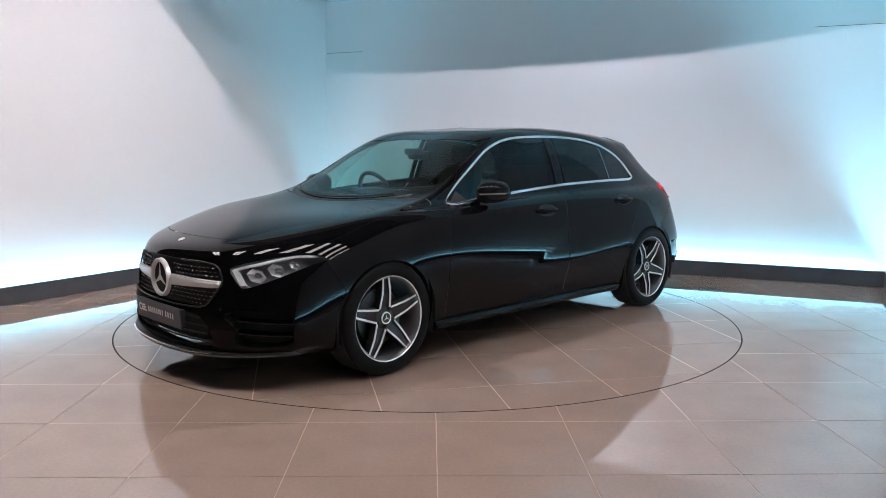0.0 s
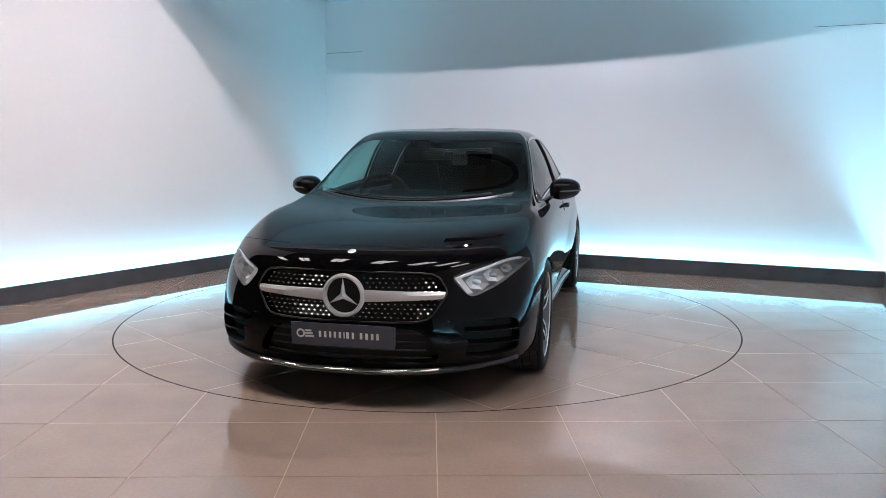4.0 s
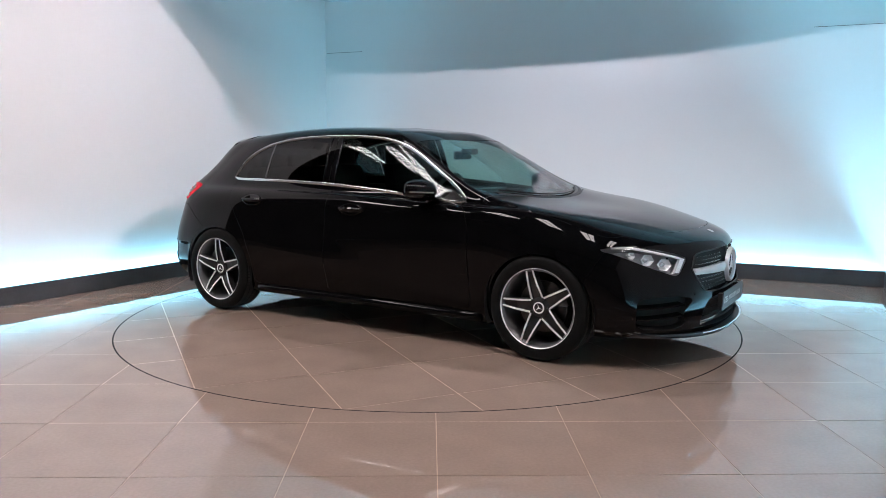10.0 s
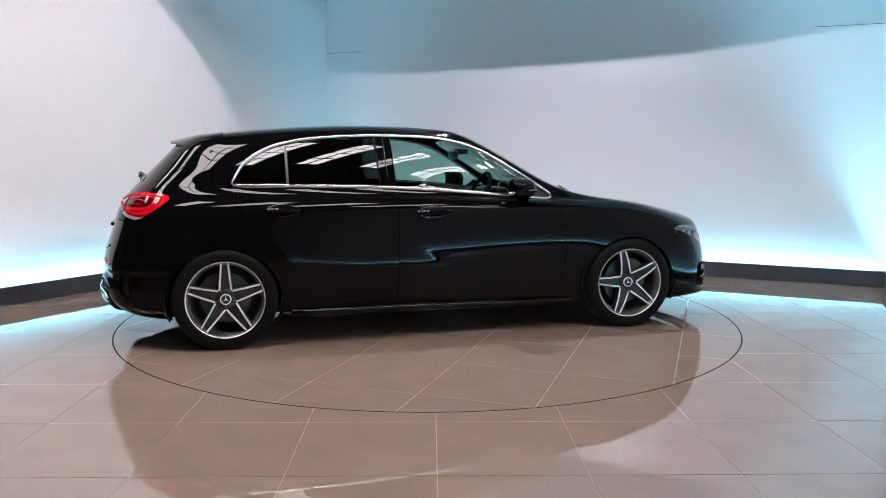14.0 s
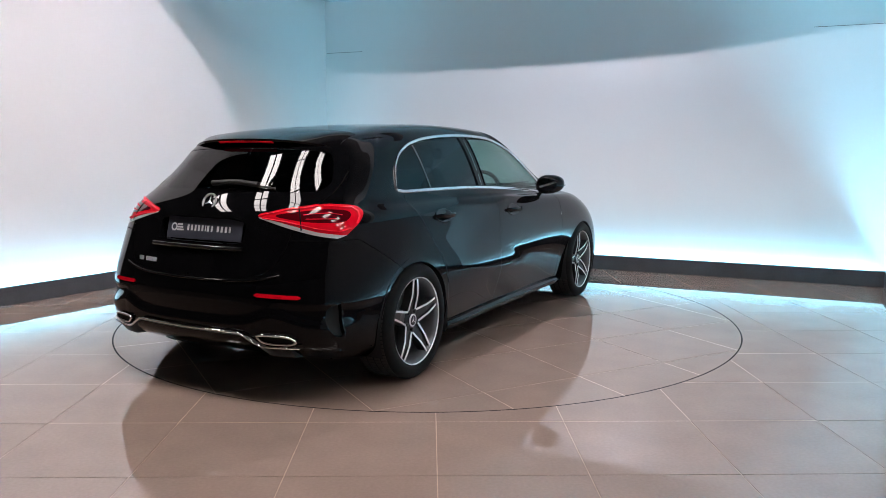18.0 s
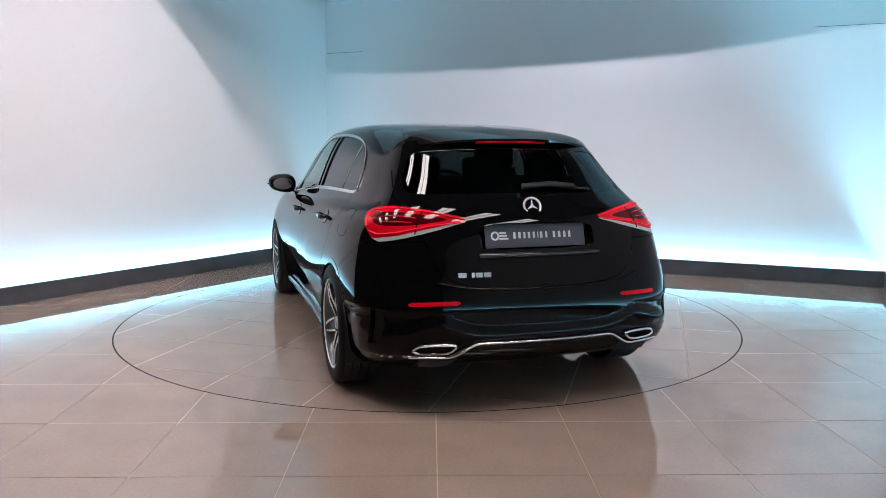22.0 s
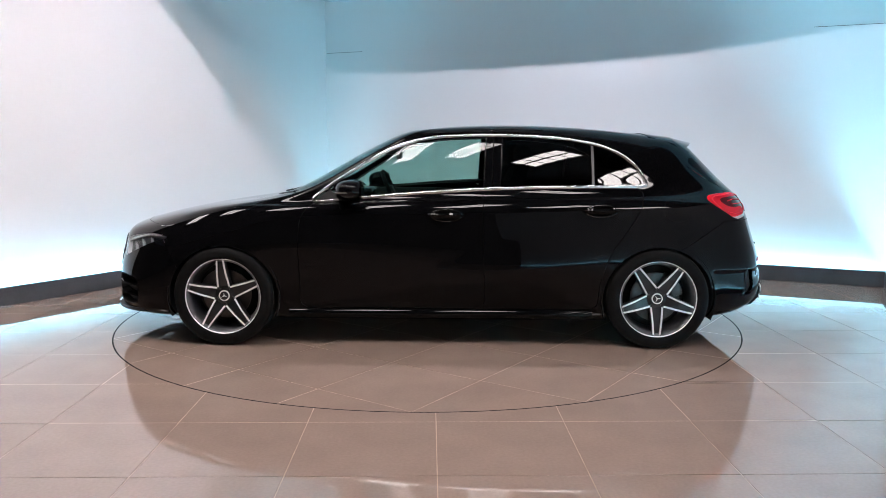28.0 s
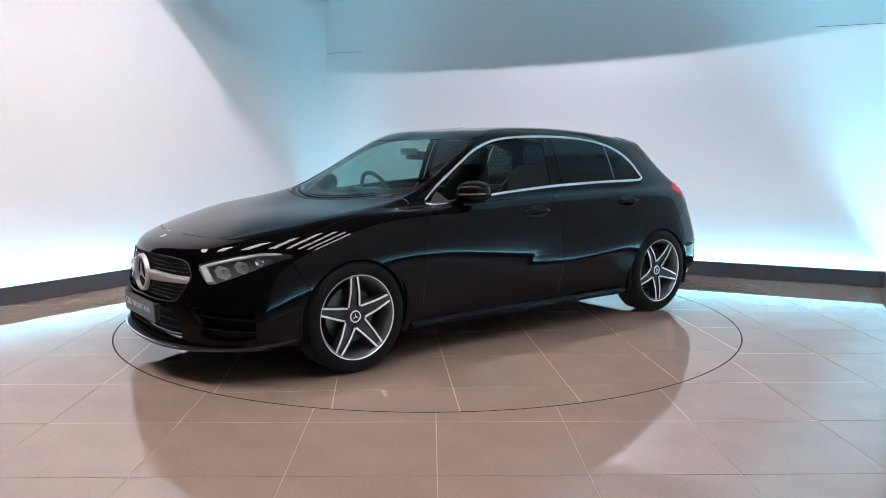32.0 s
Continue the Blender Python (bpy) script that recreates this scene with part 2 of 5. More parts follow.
class Sheet:
    """A soup of faces on shared points that can be cut along the zero line of a field."""

    def __init__(self, pos, nor, uv, faces):
        self.pos, self.nor, self.uv = np.array(pos, float), np.array(nor, float), np.array(uv, float)
        self.faces, self.tag = [list(f) for f in faces], [""] * len(faces)

    def cut(self, field, inside, outside=None, only=None, guard=None):
        """Splits faces where the field changes sign and tags the inner ones (field below zero)."""
        f = np.asarray(field(self), float)
        f[np.abs(f) < 1e-6] = 1e-6
        pos, nor, uv = list(self.pos), list(self.nor), list(self.uv)
        made, faces, tags = {}, [], []
        g = None if guard is None else np.asarray(guard(self), bool)
        for face, tag in zip(self.faces, self.tag):
            if (only is not None and tag not in only) or (g is not None and not all(g[i] for i in face)):
                faces.append(face)
                tags.append(tag)
                continue
            neg = [f[i] < 0 for i in face]
            if all(neg) or not any(neg):
                faces.append(face)
                tags.append(inside if neg[0] else (outside if outside is not None else tag))
                continue
            low, high = [], []
            n = len(face)
            for k in range(n):
                i, j = face[k], face[(k + 1) % n]
                (low if neg[k] else high).append(i)
                if neg[k] != neg[(k + 1) % n]:
                    key = (min(i, j), max(i, j))
                    if key not in made:
                        a, b = key
                        t = f[a] / (f[a] - f[b])
                        pos.append(self.pos[a] * (1 - t) + self.pos[b] * t)
                        nor.append(self.nor[a] * (1 - t) + self.nor[b] * t)
                        uv.append(self.uv[a] * (1 - t) + self.uv[b] * t)
                        made[key] = len(pos) - 1
                    low.append(made[key])
                    high.append(made[key])
            for ring, name in ((low, inside), (high, outside if outside is not None else tag)):
                if len(ring) > 2:
                    faces.append(ring)
                    tags.append(name)
        self.pos, self.nor, self.uv = np.array(pos), np.array(nor), np.array(uv)
        self.faces, self.tag = faces, tags

    def region(self, names, push=0.0):
        """Points, normals and faces of the tagged pieces, pushed out along the normals."""
        use = [f for f, t in zip(self.faces, self.tag) if t in names]
        ids = sorted({i for f in use for i in f})
        at = {i: k for k, i in enumerate(ids)}
        n = self.nor[ids]
        n = n / np.linalg.norm(n, axis=1)[:, None]
        return self.pos[ids] + n * push, n, [[at[i] for i in f] for f in use]


# ---- the bay: floor, walls, plinths, ceiling ----
def wall_pose(direction, inward, start=CORNER):
    """Along the wall from its start is x, into the room is y, up is z."""
    m = Matrix.Identity(4)
    flip = direction.cross(inward).z < 0
    for k, axis in enumerate((direction, inward, Vector((0, 0, 1)))):
        for r in range(3):
            m[r][k] = axis[r]
    m.translation = start
    return m, flip


def build_walls():
    turn = CORNER + DIR_R * 5.86
    for name, direction, inward, length, start in (("wall_west", DIR_L, IN_L, 4.42, CORNER), ("wall_east", DIR_R, IN_R, 5.86, CORNER),
                                                   ("wall_return", IN_R, -DIR_R, 8.8, turn)):
        m, _ = wall_pose(direction, inward, start)
        bm = bmesh.new()
        box(bm, (-0.25, -0.28, 0.0), (length + (0.08 if name == "wall_east" else 0), -0.08, 4.6 if name != "wall_return" else 3.0), m=m)
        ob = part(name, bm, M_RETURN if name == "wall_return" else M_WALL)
        tagged(ob, "unseen return wall, grey darkened to mirror dimmer, washed with cyan light from below" if name == "wall_return" else "white glossy display wall washed with cyan light from below", "wall", kind="structure")
        bm = bmesh.new()
        box(bm, (-0.02, -0.012, 0.0), (length, 0.0, PLINTH), bevel=0.002, m=m)
        box(bm, (-0.02, -0.08, 0.0), (length, -0.012, 0.085), m=m)
        ob = part("plinth_" + name.split("_")[1], bm, M_PLINTH)
        tagged(ob, "dark grey plinth hiding a light strip along the wall foot", "plinth", kind="structure")
        bm = bmesh.new()
        box(bm, (0.3, -0.055, 0.087), (length - 0.05, -0.03, 0.095), m=m)
        ob = part("light_strip", bm, M_LEDSIDE if name == "wall_return" else M_LED)
        tagged(ob, "cyan light strip set behind the plinth edge", "light strip", group="plinth light strips")


def build_joints():
    """Open lengths of the level joint between the east wall's boards, and a scuffed bit of its top edge."""
    m, _ = wall_pose(DIR_R, IN_R)
    for a, b in ((-0.05, 0.42), (5.15, 5.76)):
        bm = bmesh.new()
        box(bm, (a, -0.0815, 2.352), (b, -0.0785, 2.356), m=m)
        tagged(part("trim", bm, M_JOINT), "thin dark open joint in the white wall", "wall joint", kind="structure")
    bm = bmesh.new()
    for k in range(7):
        x, w = 1.02 + 0.035 * k, random.uniform(0.02, 0.06)
        box(bm, (x, -0.080, CEIL - random.uniform(0.02, 0.06)), (x + w, -0.072, CEIL - 0.002), m=m)
    tagged(part("trim", bm, M_SCUFF), "scuffed brown edge where wall meets soffit", "wall edge", kind="structure")


def build_light_flaps():
    """Unseen flaps, added beside the spotlight to keep its light off the west wall."""
    lamp = wall_point(DIR_R, IN_R, 3.0, 2.45, 0)
    u = (CORNER - IN_R * 0.08 - lamp).normalized()
    side = Vector((u.y, -u.x, 0))
    if side.dot(IN_R) < 0:
        side = -side
    a = lamp + u * 0.07
    ring = [a, a + side * 0.165, a + side * 0.165 + u * 0.004, a + u * 0.004]
    flap = new("unseen_light_flaps")
    bm = bmesh.new()
    prism(bm, [(p.x, p.y) for p in ring], 2.787, CEIL - 0.02, lambda x, y, z: (x, y, z))
    part("flap", bm, M_FLAP, flap)
    bm = bmesh.new()
    c = a + side * 0.08
    box(bm, (c.x - 0.02, c.y - 0.02, CEIL - 0.06), (c.x + 0.02, c.y + 0.02, CEIL))
    part("bracket", bm, M_MATT, flap)
    # the added blade with a bent lower edge that shades the top of the east wall
    lamp = wall_point(DIR_R, IN_R, 3.0, 2.45, 2.86)
    low = [lamp.lerp(wall_point(DIR_R, IN_R, s, -0.08, z), 0.15) for s, z in ((-0.6, 2.14), (0.3, 2.115), (0.9, 2.095), (2.0, 2.105), (2.9, 2.12), (3.7, 2.145), (4.4, 2.205), (5.1, 2.29), (6.4, 2.45))]
    bm = bmesh.new()
    for off in (0.0, 0.004):
        ribbon(bm, [p + IN_R * off for p in low], [Vector((p.x, p.y, CEIL - 0.001)) + IN_R * off for p in low])
    ribbon(bm, low, [p + IN_R * 0.004 for p in low])
    part("top_flap", bm, M_BLADE, flap)
    bm = bmesh.new()
    box(bm, (lamp.x - 0.09, lamp.y - 0.09, 2.876), (lamp.x + 0.09, lamp.y + 0.09, 2.884))
    part("hood", bm, M_FLAP, flap)
    tagged(flap, "added black flaps, out of view, that shape the spot's light", "barn door")


def build_soffit():
    """The low ceiling over the display corner; its lip runs parallel to the east wall."""
    t = SOFFIT / DIR_L.dot(IN_R)
    ring = [CORNER - IN_R * 0.1, CORNER + DIR_L * t, CORNER + IN_R * SOFFIT + DIR_R * 6.0, CORNER + DIR_R * 6.0 - IN_R * 0.1]
    bm = bmesh.new()
    prism(bm, [(p.x, p.y) for p in ring], CEIL, CEIL + 0.15, lambda x, y, z: (x, y, z))
    tagged(part("ceiling", bm, M_CEIL), "pale soffit over the display corner", "ceiling", kind="structure")
    # unseen panel, added over the lip to block the wall lamp's light
    bm = bmesh.new()
    lip = [CORNER + DIR_L * t, CORNER + IN_R * SOFFIT + DIR_R * 6.0, CORNER + IN_R * (SOFFIT - 0.1) + DIR_R * 6.0, CORNER + DIR_L * t - IN_R * 0.1]
    prism(bm, [(p.x, p.y) for p in lip], CEIL + 0.15, 4.6, lambda x, y, z: (x, y, z))
    tagged(part("lip_blocker", bm, M_HALL), "added dark panel above the soffit lip, out of view", "wall", kind="structure")


def build_hall():
    """The dim hall behind the camera that closes the place."""
    for name, lo, hi in (("wall_south", (-11, -11.2, 0), (12, -11, 4.6)), ("wall_far_west", (-11.2, -11, 0), (-11, 4.5, 4.6)),
                         ("wall_far_east", (12, -11, 0), (12.2, 4.5, 4.6)), ("wall_north", (-11, 4.5, 0), (12, 4.7, 4.6))):
        bm = bmesh.new()
        box(bm, lo, hi)
        tagged(part(name, bm, M_HALL), "plain grey hall wall in dim light", "wall", kind="structure")
    bm = bmesh.new()
    box(bm, (-11.2, -11.2, 4.6), (12.2, 4.7, 4.8))
    tagged(part("ceiling_hall", bm, M_ROOF), "dark hall roof", "ceiling", kind="structure")
    # rooflights: ladders of bright panes between bars
    light = new("rooflight")
    bm = bmesh.new()
    for x in (-0.23, 0.0, 0.23):
        box(bm, (x - 0.012, -0.8, -0.05), (x + 0.012, 0.8, -0.01))
    for k in range(5):
        y = -0.8 + 0.4 * k
        box(bm, (-0.23, y - 0.012, -0.05), (0.23, y + 0.012, -0.01))
    part("glazing_bars", bm, M_ROOF, light)
    for k in range(4):
        for x in (-0.115, 0.115):
            bm = bmesh.new()
            box(bm, (x - 0.10, -0.79 + 0.4 * k, -0.02), (x + 0.10, -0.41 + 0.4 * k, -0.01))
            part("pane", bm, M_SKYLIGHT, light)
    tagged(light, "long glazed rooflight with dark bars in the hall roof", "rooflight", group="rooflights")
    along = Matrix.Rotation(math.atan2(DIR_R.y, DIR_R.x), 4, "Z")
    # the last two are added at the row's end to brighten the floor
    for k in range(9):
        m = Matrix.Translation(wall_point(DIR_R, IN_R, -1.15 + 1.3 * k, 5.4, 4.6)) @ along
        if k:
            copy_thing(light, m)
        else:
            light.matrix_basis = m


TILE = 0.588
RING = 2.22


def tile_piece(corners, inside, size=10):
    """A tile cut by the turntable's edge, as a thin slab, or None if nothing is left."""
    (x0, y0), (x1, y1) = corners
    xs, ys = np.linspace(x0, x1, size + 1), np.linspace(y0, y1, size + 1)
    pos = [(x, y, 0) for y in ys for x in xs]
    w = size + 1
    faces = [(j * w + i, j * w + i + 1, (j + 1) * w + i + 1, (j + 1) * w + i) for j in range(size) for i in range(size)]
    sh = Sheet(pos, [(0, 0, 1)] * len(pos), [(0, 0)] * len(pos), faces)
    if inside:
        sh.cut(lambda s: np.hypot(s.pos[:, 0], s.pos[:, 1]) - (RING - 0.004), "keep", "drop")
    else:
        sh.cut(lambda s: (RING + 0.004) - np.hypot(s.pos[:, 0], s.pos[:, 1]), "keep", "drop")
    p, n, f = sh.region(("keep",))
    return (p, f) if f else None


def lay_tiles(parent, frame_of, reach, inside, TILE=TILE):
    """Tiles one by one on a grid; whole ones share a mesh."""
    g = 0.0032 if inside else 0.0022
    bm = bmesh.new()
    box(bm, (g - TILE / 2, g - TILE / 2, -0.008), (TILE / 2 - g, TILE / 2 - g, 0.0))
    whole = bpy.data.meshes.new("tile")
    bm.to_mesh(whole)
    bm.free()
    whole.materials.append(M_TILE)
    x0, x1, y0, y1 = reach
    for i in range(int(x0), int(x1)):
        for j in range(int(y0), int(y1)):
            ax, ay = frame_of[0] + i * TILE, frame_of[1] + j * TILE
            cs = [math.hypot(ax + p * TILE, ay + q * TILE) for p in (0, 1) for q in (0, 1)]
            near = math.hypot(min(max(0, ax), ax + TILE), min(max(0, ay), ay + TILE))
            full = max(cs) < RING - 0.005 if inside else near > RING + 0.005
            none = near > RING - 0.01 if inside else max(cs) < RING
            if none:
                continue
            if full:
                ob = new("tile", whole)
                ob.location = (ax + TILE / 2, ay + TILE / 2, 0)
            else:
                got = tile_piece(((ax + g, ay + g), (ax + TILE - g, ay + TILE - g)), inside)
                if not got:
                    continue
                ob = new("tile", mesh_of("tile", got[0], got[1], M_TILE, smooth=False))
            ob.parent = parent


def build_floor():
    bm = bmesh.new()
    box(bm, (-11, -11, -0.2), (12, 4.6, -0.0018))
    floor = part("floor", bm, M_GROUT)
    tagged(floor, "polished beige porcelain floor tiles with brown joints", "floor", kind="structure")
    lay_tiles(floor, (0.03, -0.585), (-8, 9, -9, 9), False)
    # the same tiles go on through the hall
    verts, faces, g = [], [], 0.0022
    for i in range(-18, 20):
        for j in range(-17, 9):
            if not (-8 <= i < 9 and -9 <= j < 9):
                x, y, k = 0.03 + i * TILE, -0.585 + j * TILE, len(verts)
                verts += [(x + a, y + b, 0) for a, b in ((g, g), (TILE - g, g), (TILE - g, TILE - g), (g, TILE - g))]
                faces.append((k, k + 1, k + 2, k + 3))
    rest = new("hall_tiles", mesh_of("hall_tiles", verts, faces, M_TILE, smooth=False))
    rest.parent = floor
    rest["kind"] = "stuff"
    return floor


floor = build_floor()
build_walls()
build_soffit()
build_joints()
build_light_flaps()
build_hall()
turntable = new("turntable")
tagged(turntable, "round tiled turntable set flush in the floor", "turntable")


def build_turntable_parts():
    bm = bmesh.new()
    lathe(bm, [(0.001, -0.0012), (RING - 0.004, -0.0012)], 160, "z")
    part("deck", bm, M_GROUT, turntable)
    bm = bmesh.new()
    lathe(bm, [(RING - 0.0048, 0.0004), (RING + 0.0048, 0.0004)], 160, "z")
    part("edge_gap", bm, M_GAP, turntable, "thin dark gap round the turntable")
    before = set(bpy.data.objects)
    lay_tiles(turntable, (-4 * 0.614, -4 * 0.614), (0, 8, 0, 8), True, 0.614)
    turn = Matrix.Rotation(radians(56.5), 4, "Z")
    for ob in set(bpy.data.objects) - before:
        ob.matrix_basis = turn @ ob.matrix_basis


build_turntable_parts()


# ---- the car: one smooth skin from design lines, cut into panels ----
# Each design line runs from the nose's centre round the side to the tail's centre.
LINES = [
    # underside edge
    ((2.16, 2.14, 2.06, 1.9, 1.72, 1.36, .88, .15, -.62, -1.36, -1.72, -1.92, -2.03, -2.06),
     (0, .28, .54, .74, .8, .8, .78, .78, .78, .8, .78, .7, .4, 0),
     (.17, .17, .175, .18, .18, .17, .16, .16, .16, .17, .19, .22, .24, .24)),
    # front lip, sill, rear skirt
    ((2.25, 2.23, 2.141, 1.961, 1.75, 1.36, .88, .15, -.62, -1.36, -1.74, -1.99, -2.105, -2.135),
     (0, .29, .561, .776, .856, .873, .814, .816, .820, .876, .852, .742, .411, 0),
     (.2, .201, .211, .221, .231, .231, .201, .201, .201, .231, .261, .291, .3, .3)),
    # bumper and lower door
    ((2.255, 2.235, 2.149, 1.969, 1.75, 1.36, .88, .15, -.62, -1.359, -1.739, -1.999, -2.119, -2.155),
     (0, .29, .57, .79, .869, .887, .840, .844, .848, .89, .865, .757, .418, 0),
     (.35, .35, .359, .359, .369, .379, .339, .34, .35, .38, .4, .41, .41, .41)),
    # grille middle, hollow of the doors
    ((2.245, 2.223, 2.127, 1.938, 1.729, 1.359, .879, .15, -.619, -1.359, -1.728, -1.987, -2.123, -2.164),
     (0, .288, .568, .784, .869, .894, .866, .876, .879, .888, .86, .756, .416, 0),
     (.49, .488, .496, .506, .517, .537, .502, .480, .488, .537, .548, .538, .529, .53)),
    # widest line
    ((2.226, 2.202, 2.094, 1.894, 1.696, 1.357, .879, .15, -.619, -1.358, -1.707, -1.962, -2.098, -2.134),
     (0, .286, .564, .774, .856, .886, .884, .881, .88, .88, .847, .742, .412, 0),
     (.601, .597, .597, .611, .632, .654, .636, .627, .637, .666, .665, .646, .628, .63)),
    # bonnet's leading edge and upper door
    ((2.196, 2.167, 2.052, 1.841, 1.653, 1.356, .879, .151, -.618, -1.357, -1.688, -1.929, -2.059, -2.094),
     (0, .286, .56, .742, .826, .865, .873, .873, .868, .86, .823, .723, .41, 0),
     (.7, .696, .699, .718, .731, .752, .755, .756, .764, .782, .782, .765, .742, .745)),
    # shoulder
    ((2.051, 2.018, 1.915, 1.744, 1.595, 1.338, .881, .153, -.617, -1.358, -1.67, -1.902, -2.021, -2.056),
     (0, .287, .543, .699, .775, .831, .858, .863, .856, .834, .797, .701, .409, 0),
     (.763, .762, .767, .789, .806, .831, .848, .86, .871, .883, .878, .868, .851, .855)),
    # middle of the bonnet, below the windows
    ((1.621, 1.601, 1.531, 1.462, 1.404, 1.244, .864, .154, -.616, -1.358, -1.66, -1.863, -1.973, -1.998),
     (0, .29, .54, .659, .733, .785, .814, .815, .805, .782, .744, .666, .398, 0),
     (.859, .862, .868, .874, .877, .885, .896, .921, .934, .939, .94, .945, .939, .944)),
    # foot of the windscreen, belt, foot of the rear window
    ((1.121, 1.103, 1.036, .959, .941, .9, .808, .156, -.616, -1.337, -1.62, -1.783, -1.889, -1.914),
     (0, .293, .557, .685, .728, .748, .764, .776, .767, .737, .689, .623, .387, 0),
     (.921, .929, .939, .946, .948, .937, .911, .954, .978, .989, .999, 1.016, 1.022, 1.028)),
    # middle of the glass
    ((.72, .709, .658, .612, .594, .563, .479, .086, -.615, -1.247, -1.49, -1.663, -1.77, -1.79),
     (0, .285, .536, .64, .673, .694, .697, .71, .698, .668, .625, .564, .373, 0),
     (1.121, 1.129, 1.128, 1.124, 1.124, 1.11, 1.079, 1.146, 1.155, 1.141, 1.137, 1.134, 1.145, 1.15)),
    # edge of the roof
    ((.309, .303, .277, .25, .231, .211, .138, -.074, -.596, -1.117, -1.359, -1.537, -1.648, -1.669),
     (0, .275, .496, .577, .599, .606, .609, .609, .597, .573, .554, .523, .359, 0),
     (1.329, 1.335, 1.327, 1.321, 1.319, 1.313, 1.309, 1.325, 1.332, 1.298, 1.272, 1.259, 1.264, 1.272)),
    # roof
    ((.118, .116, .104, .086, .067, .037, -.014, -.155, -.577, -1.018, -1.219, -1.42, -1.521, -1.553),
     (0, .245, .409, .462, .478, .48, .483, .484, .476, .461, .451, .435, .321, 0),
     (1.37, 1.372, 1.37, 1.369, 1.371, 1.374, 1.377, 1.384, 1.389, 1.366, 1.347, 1.326, 1.323, 1.329)),
    ((-.052, -.055, -.064, -.078, -.098, -.117, -.167, -.277, -.568, -.878, -1.029, -1.179, -1.28, -1.311),
     (0, .143, .225, .256, .261, .265, .262, .264, .261, .253, .247, .233, .174, 0),
     (1.393, 1.392, 1.392, 1.393, 1.393, 1.394, 1.397, 1.4, 1.403, 1.388, 1.378, 1.364, 1.358, 1.36)),
    ((-.102, -.107, -.117, -.132, -.151, -.171, -.21, -.31, -.569, -.849, -.988, -1.128, -1.218, -1.249),
     (0, 0, 0, 0, 0, 0, 0, 0, 0, 0, 0, 0, 0, 0),
     (1.401, 1.398, 1.396, 1.394, 1.394, 1.394, 1.398, 1.402, 1.406, 1.395, 1.388, 1.379, 1.372, 1.371)),
]
SUB_U, SUB_V = 16, 11


def spline_rows(P, sub):
    """Uniform cubic spline along axis 0 of an array that has one phantom row at each end."""
    n = P.shape[0] - 2
    out = []
    for k in range(n - 1):
        for s in range(sub + (k == n - 2)):
            t = s / sub
            w = ((1 - t) ** 3 / 6, (3 * t ** 3 - 6 * t * t + 4) / 6, (-3 * t ** 3 + 3 * t * t + 3 * t + 1) / 6, t ** 3 / 6)
            out.append(sum(w[i] * P[k + i] for i in range(4)))
    return np.array(out)


FLIP = np.array((1, -1, 1.0))


def padded_u(C):
    """Columns mirrored over the car's middle plane."""
    return np.concatenate([C[:, 1:2] * FLIP, C, C[:, -2:-1] * FLIP], 1)


def padded_v(C):
    return np.concatenate([2 * C[:1] - C[1:2], C, C[-2:-1] * FLIP], 0)


def spline_grid(C, su, sv):
    g = spline_rows(padded_v(C), sv)
    return spline_rows(np.swapaxes(padded_u(g), 0, 1), su).swapaxes(0, 1)


def body_grid():
    C = np.array([np.array(l).T for l in LINES])
    Q = C.copy()
    for _ in range(2):
        Q += 0.8 * (C - spline_grid(Q, 1, 1))
        Q[:, 0, 1] = Q[:, -1, 1] = 0
        Q[-1, :, 1] = 0
    G = spline_grid(Q, SUB_U, SUB_V)
    # the crease that climbs along the lower doors, with a hollow above it
    x, y, z = G[:, :, 0], G[:, :, 1], G[:, :, 2]
    ramp = lambda t: np.clip(t, 0, 1) ** 2 * (3 - 2 * np.clip(t, 0, 1))
    crest = 0.44 - 0.11 * x
    width = np.clip(0.22 * (0.42 - x), 0.001, 0.20)
    rise, over = ramp((z - 0.20) / (crest - 0.20)), crest + width - z
    fall = 0.5 * (over + np.sqrt(over * over + 0.015 ** 2))
    swell = 0.105 * ramp((x + 1.33) / 0.75) * np.where(z < crest, rise * 0.5 * (width + np.sqrt(width * width + 0.015 ** 2)), fall)
    G[:, :, 1] += np.where((z < 0.85) & (y > 0.6), swell * ramp((0.86 - z) / 0.1) * ramp((0.62 - x) / 0.25), 0)
    # the rear bumper's lower half stands proud, with an arch over each tailpipe
    brow = 0.43 + 0.055 * np.exp(-((y - 0.53) / 0.13) ** 2)
    G[:, :, 0] -= np.where((x < -1.75) & (z < 0.55), 0.018 * ramp((brow - z) / 0.045) * ramp((-1.80 - x) / 0.15), 0)
    # the bumper's flank steps in below a level edge behind the rear wheel
    G[:, :, 1] -= np.where((x < -1.66) & (y > 0.5), 0.014 * ramp((0.497 - z) / 0.018) * ramp((-1.68 - x) / 0.06), 0)
    return G


def grid_normals(G):
    ext = np.concatenate([G[:, 1:2] * FLIP, G, G[:, -2:-1] * FLIP], 1)
    ext = np.concatenate([2 * ext[:1] - ext[1:2], ext, ext[-2:-1] * FLIP], 0)
    du = ext[1:-1, 2:] - ext[1:-1, :-2]
    dv = ext[2:, 1:-1] - ext[:-2, 1:-1]
    n = np.cross(du, dv)
    n /= np.linalg.norm(n, axis=2)[:, :, None] + 1e-12
    return n


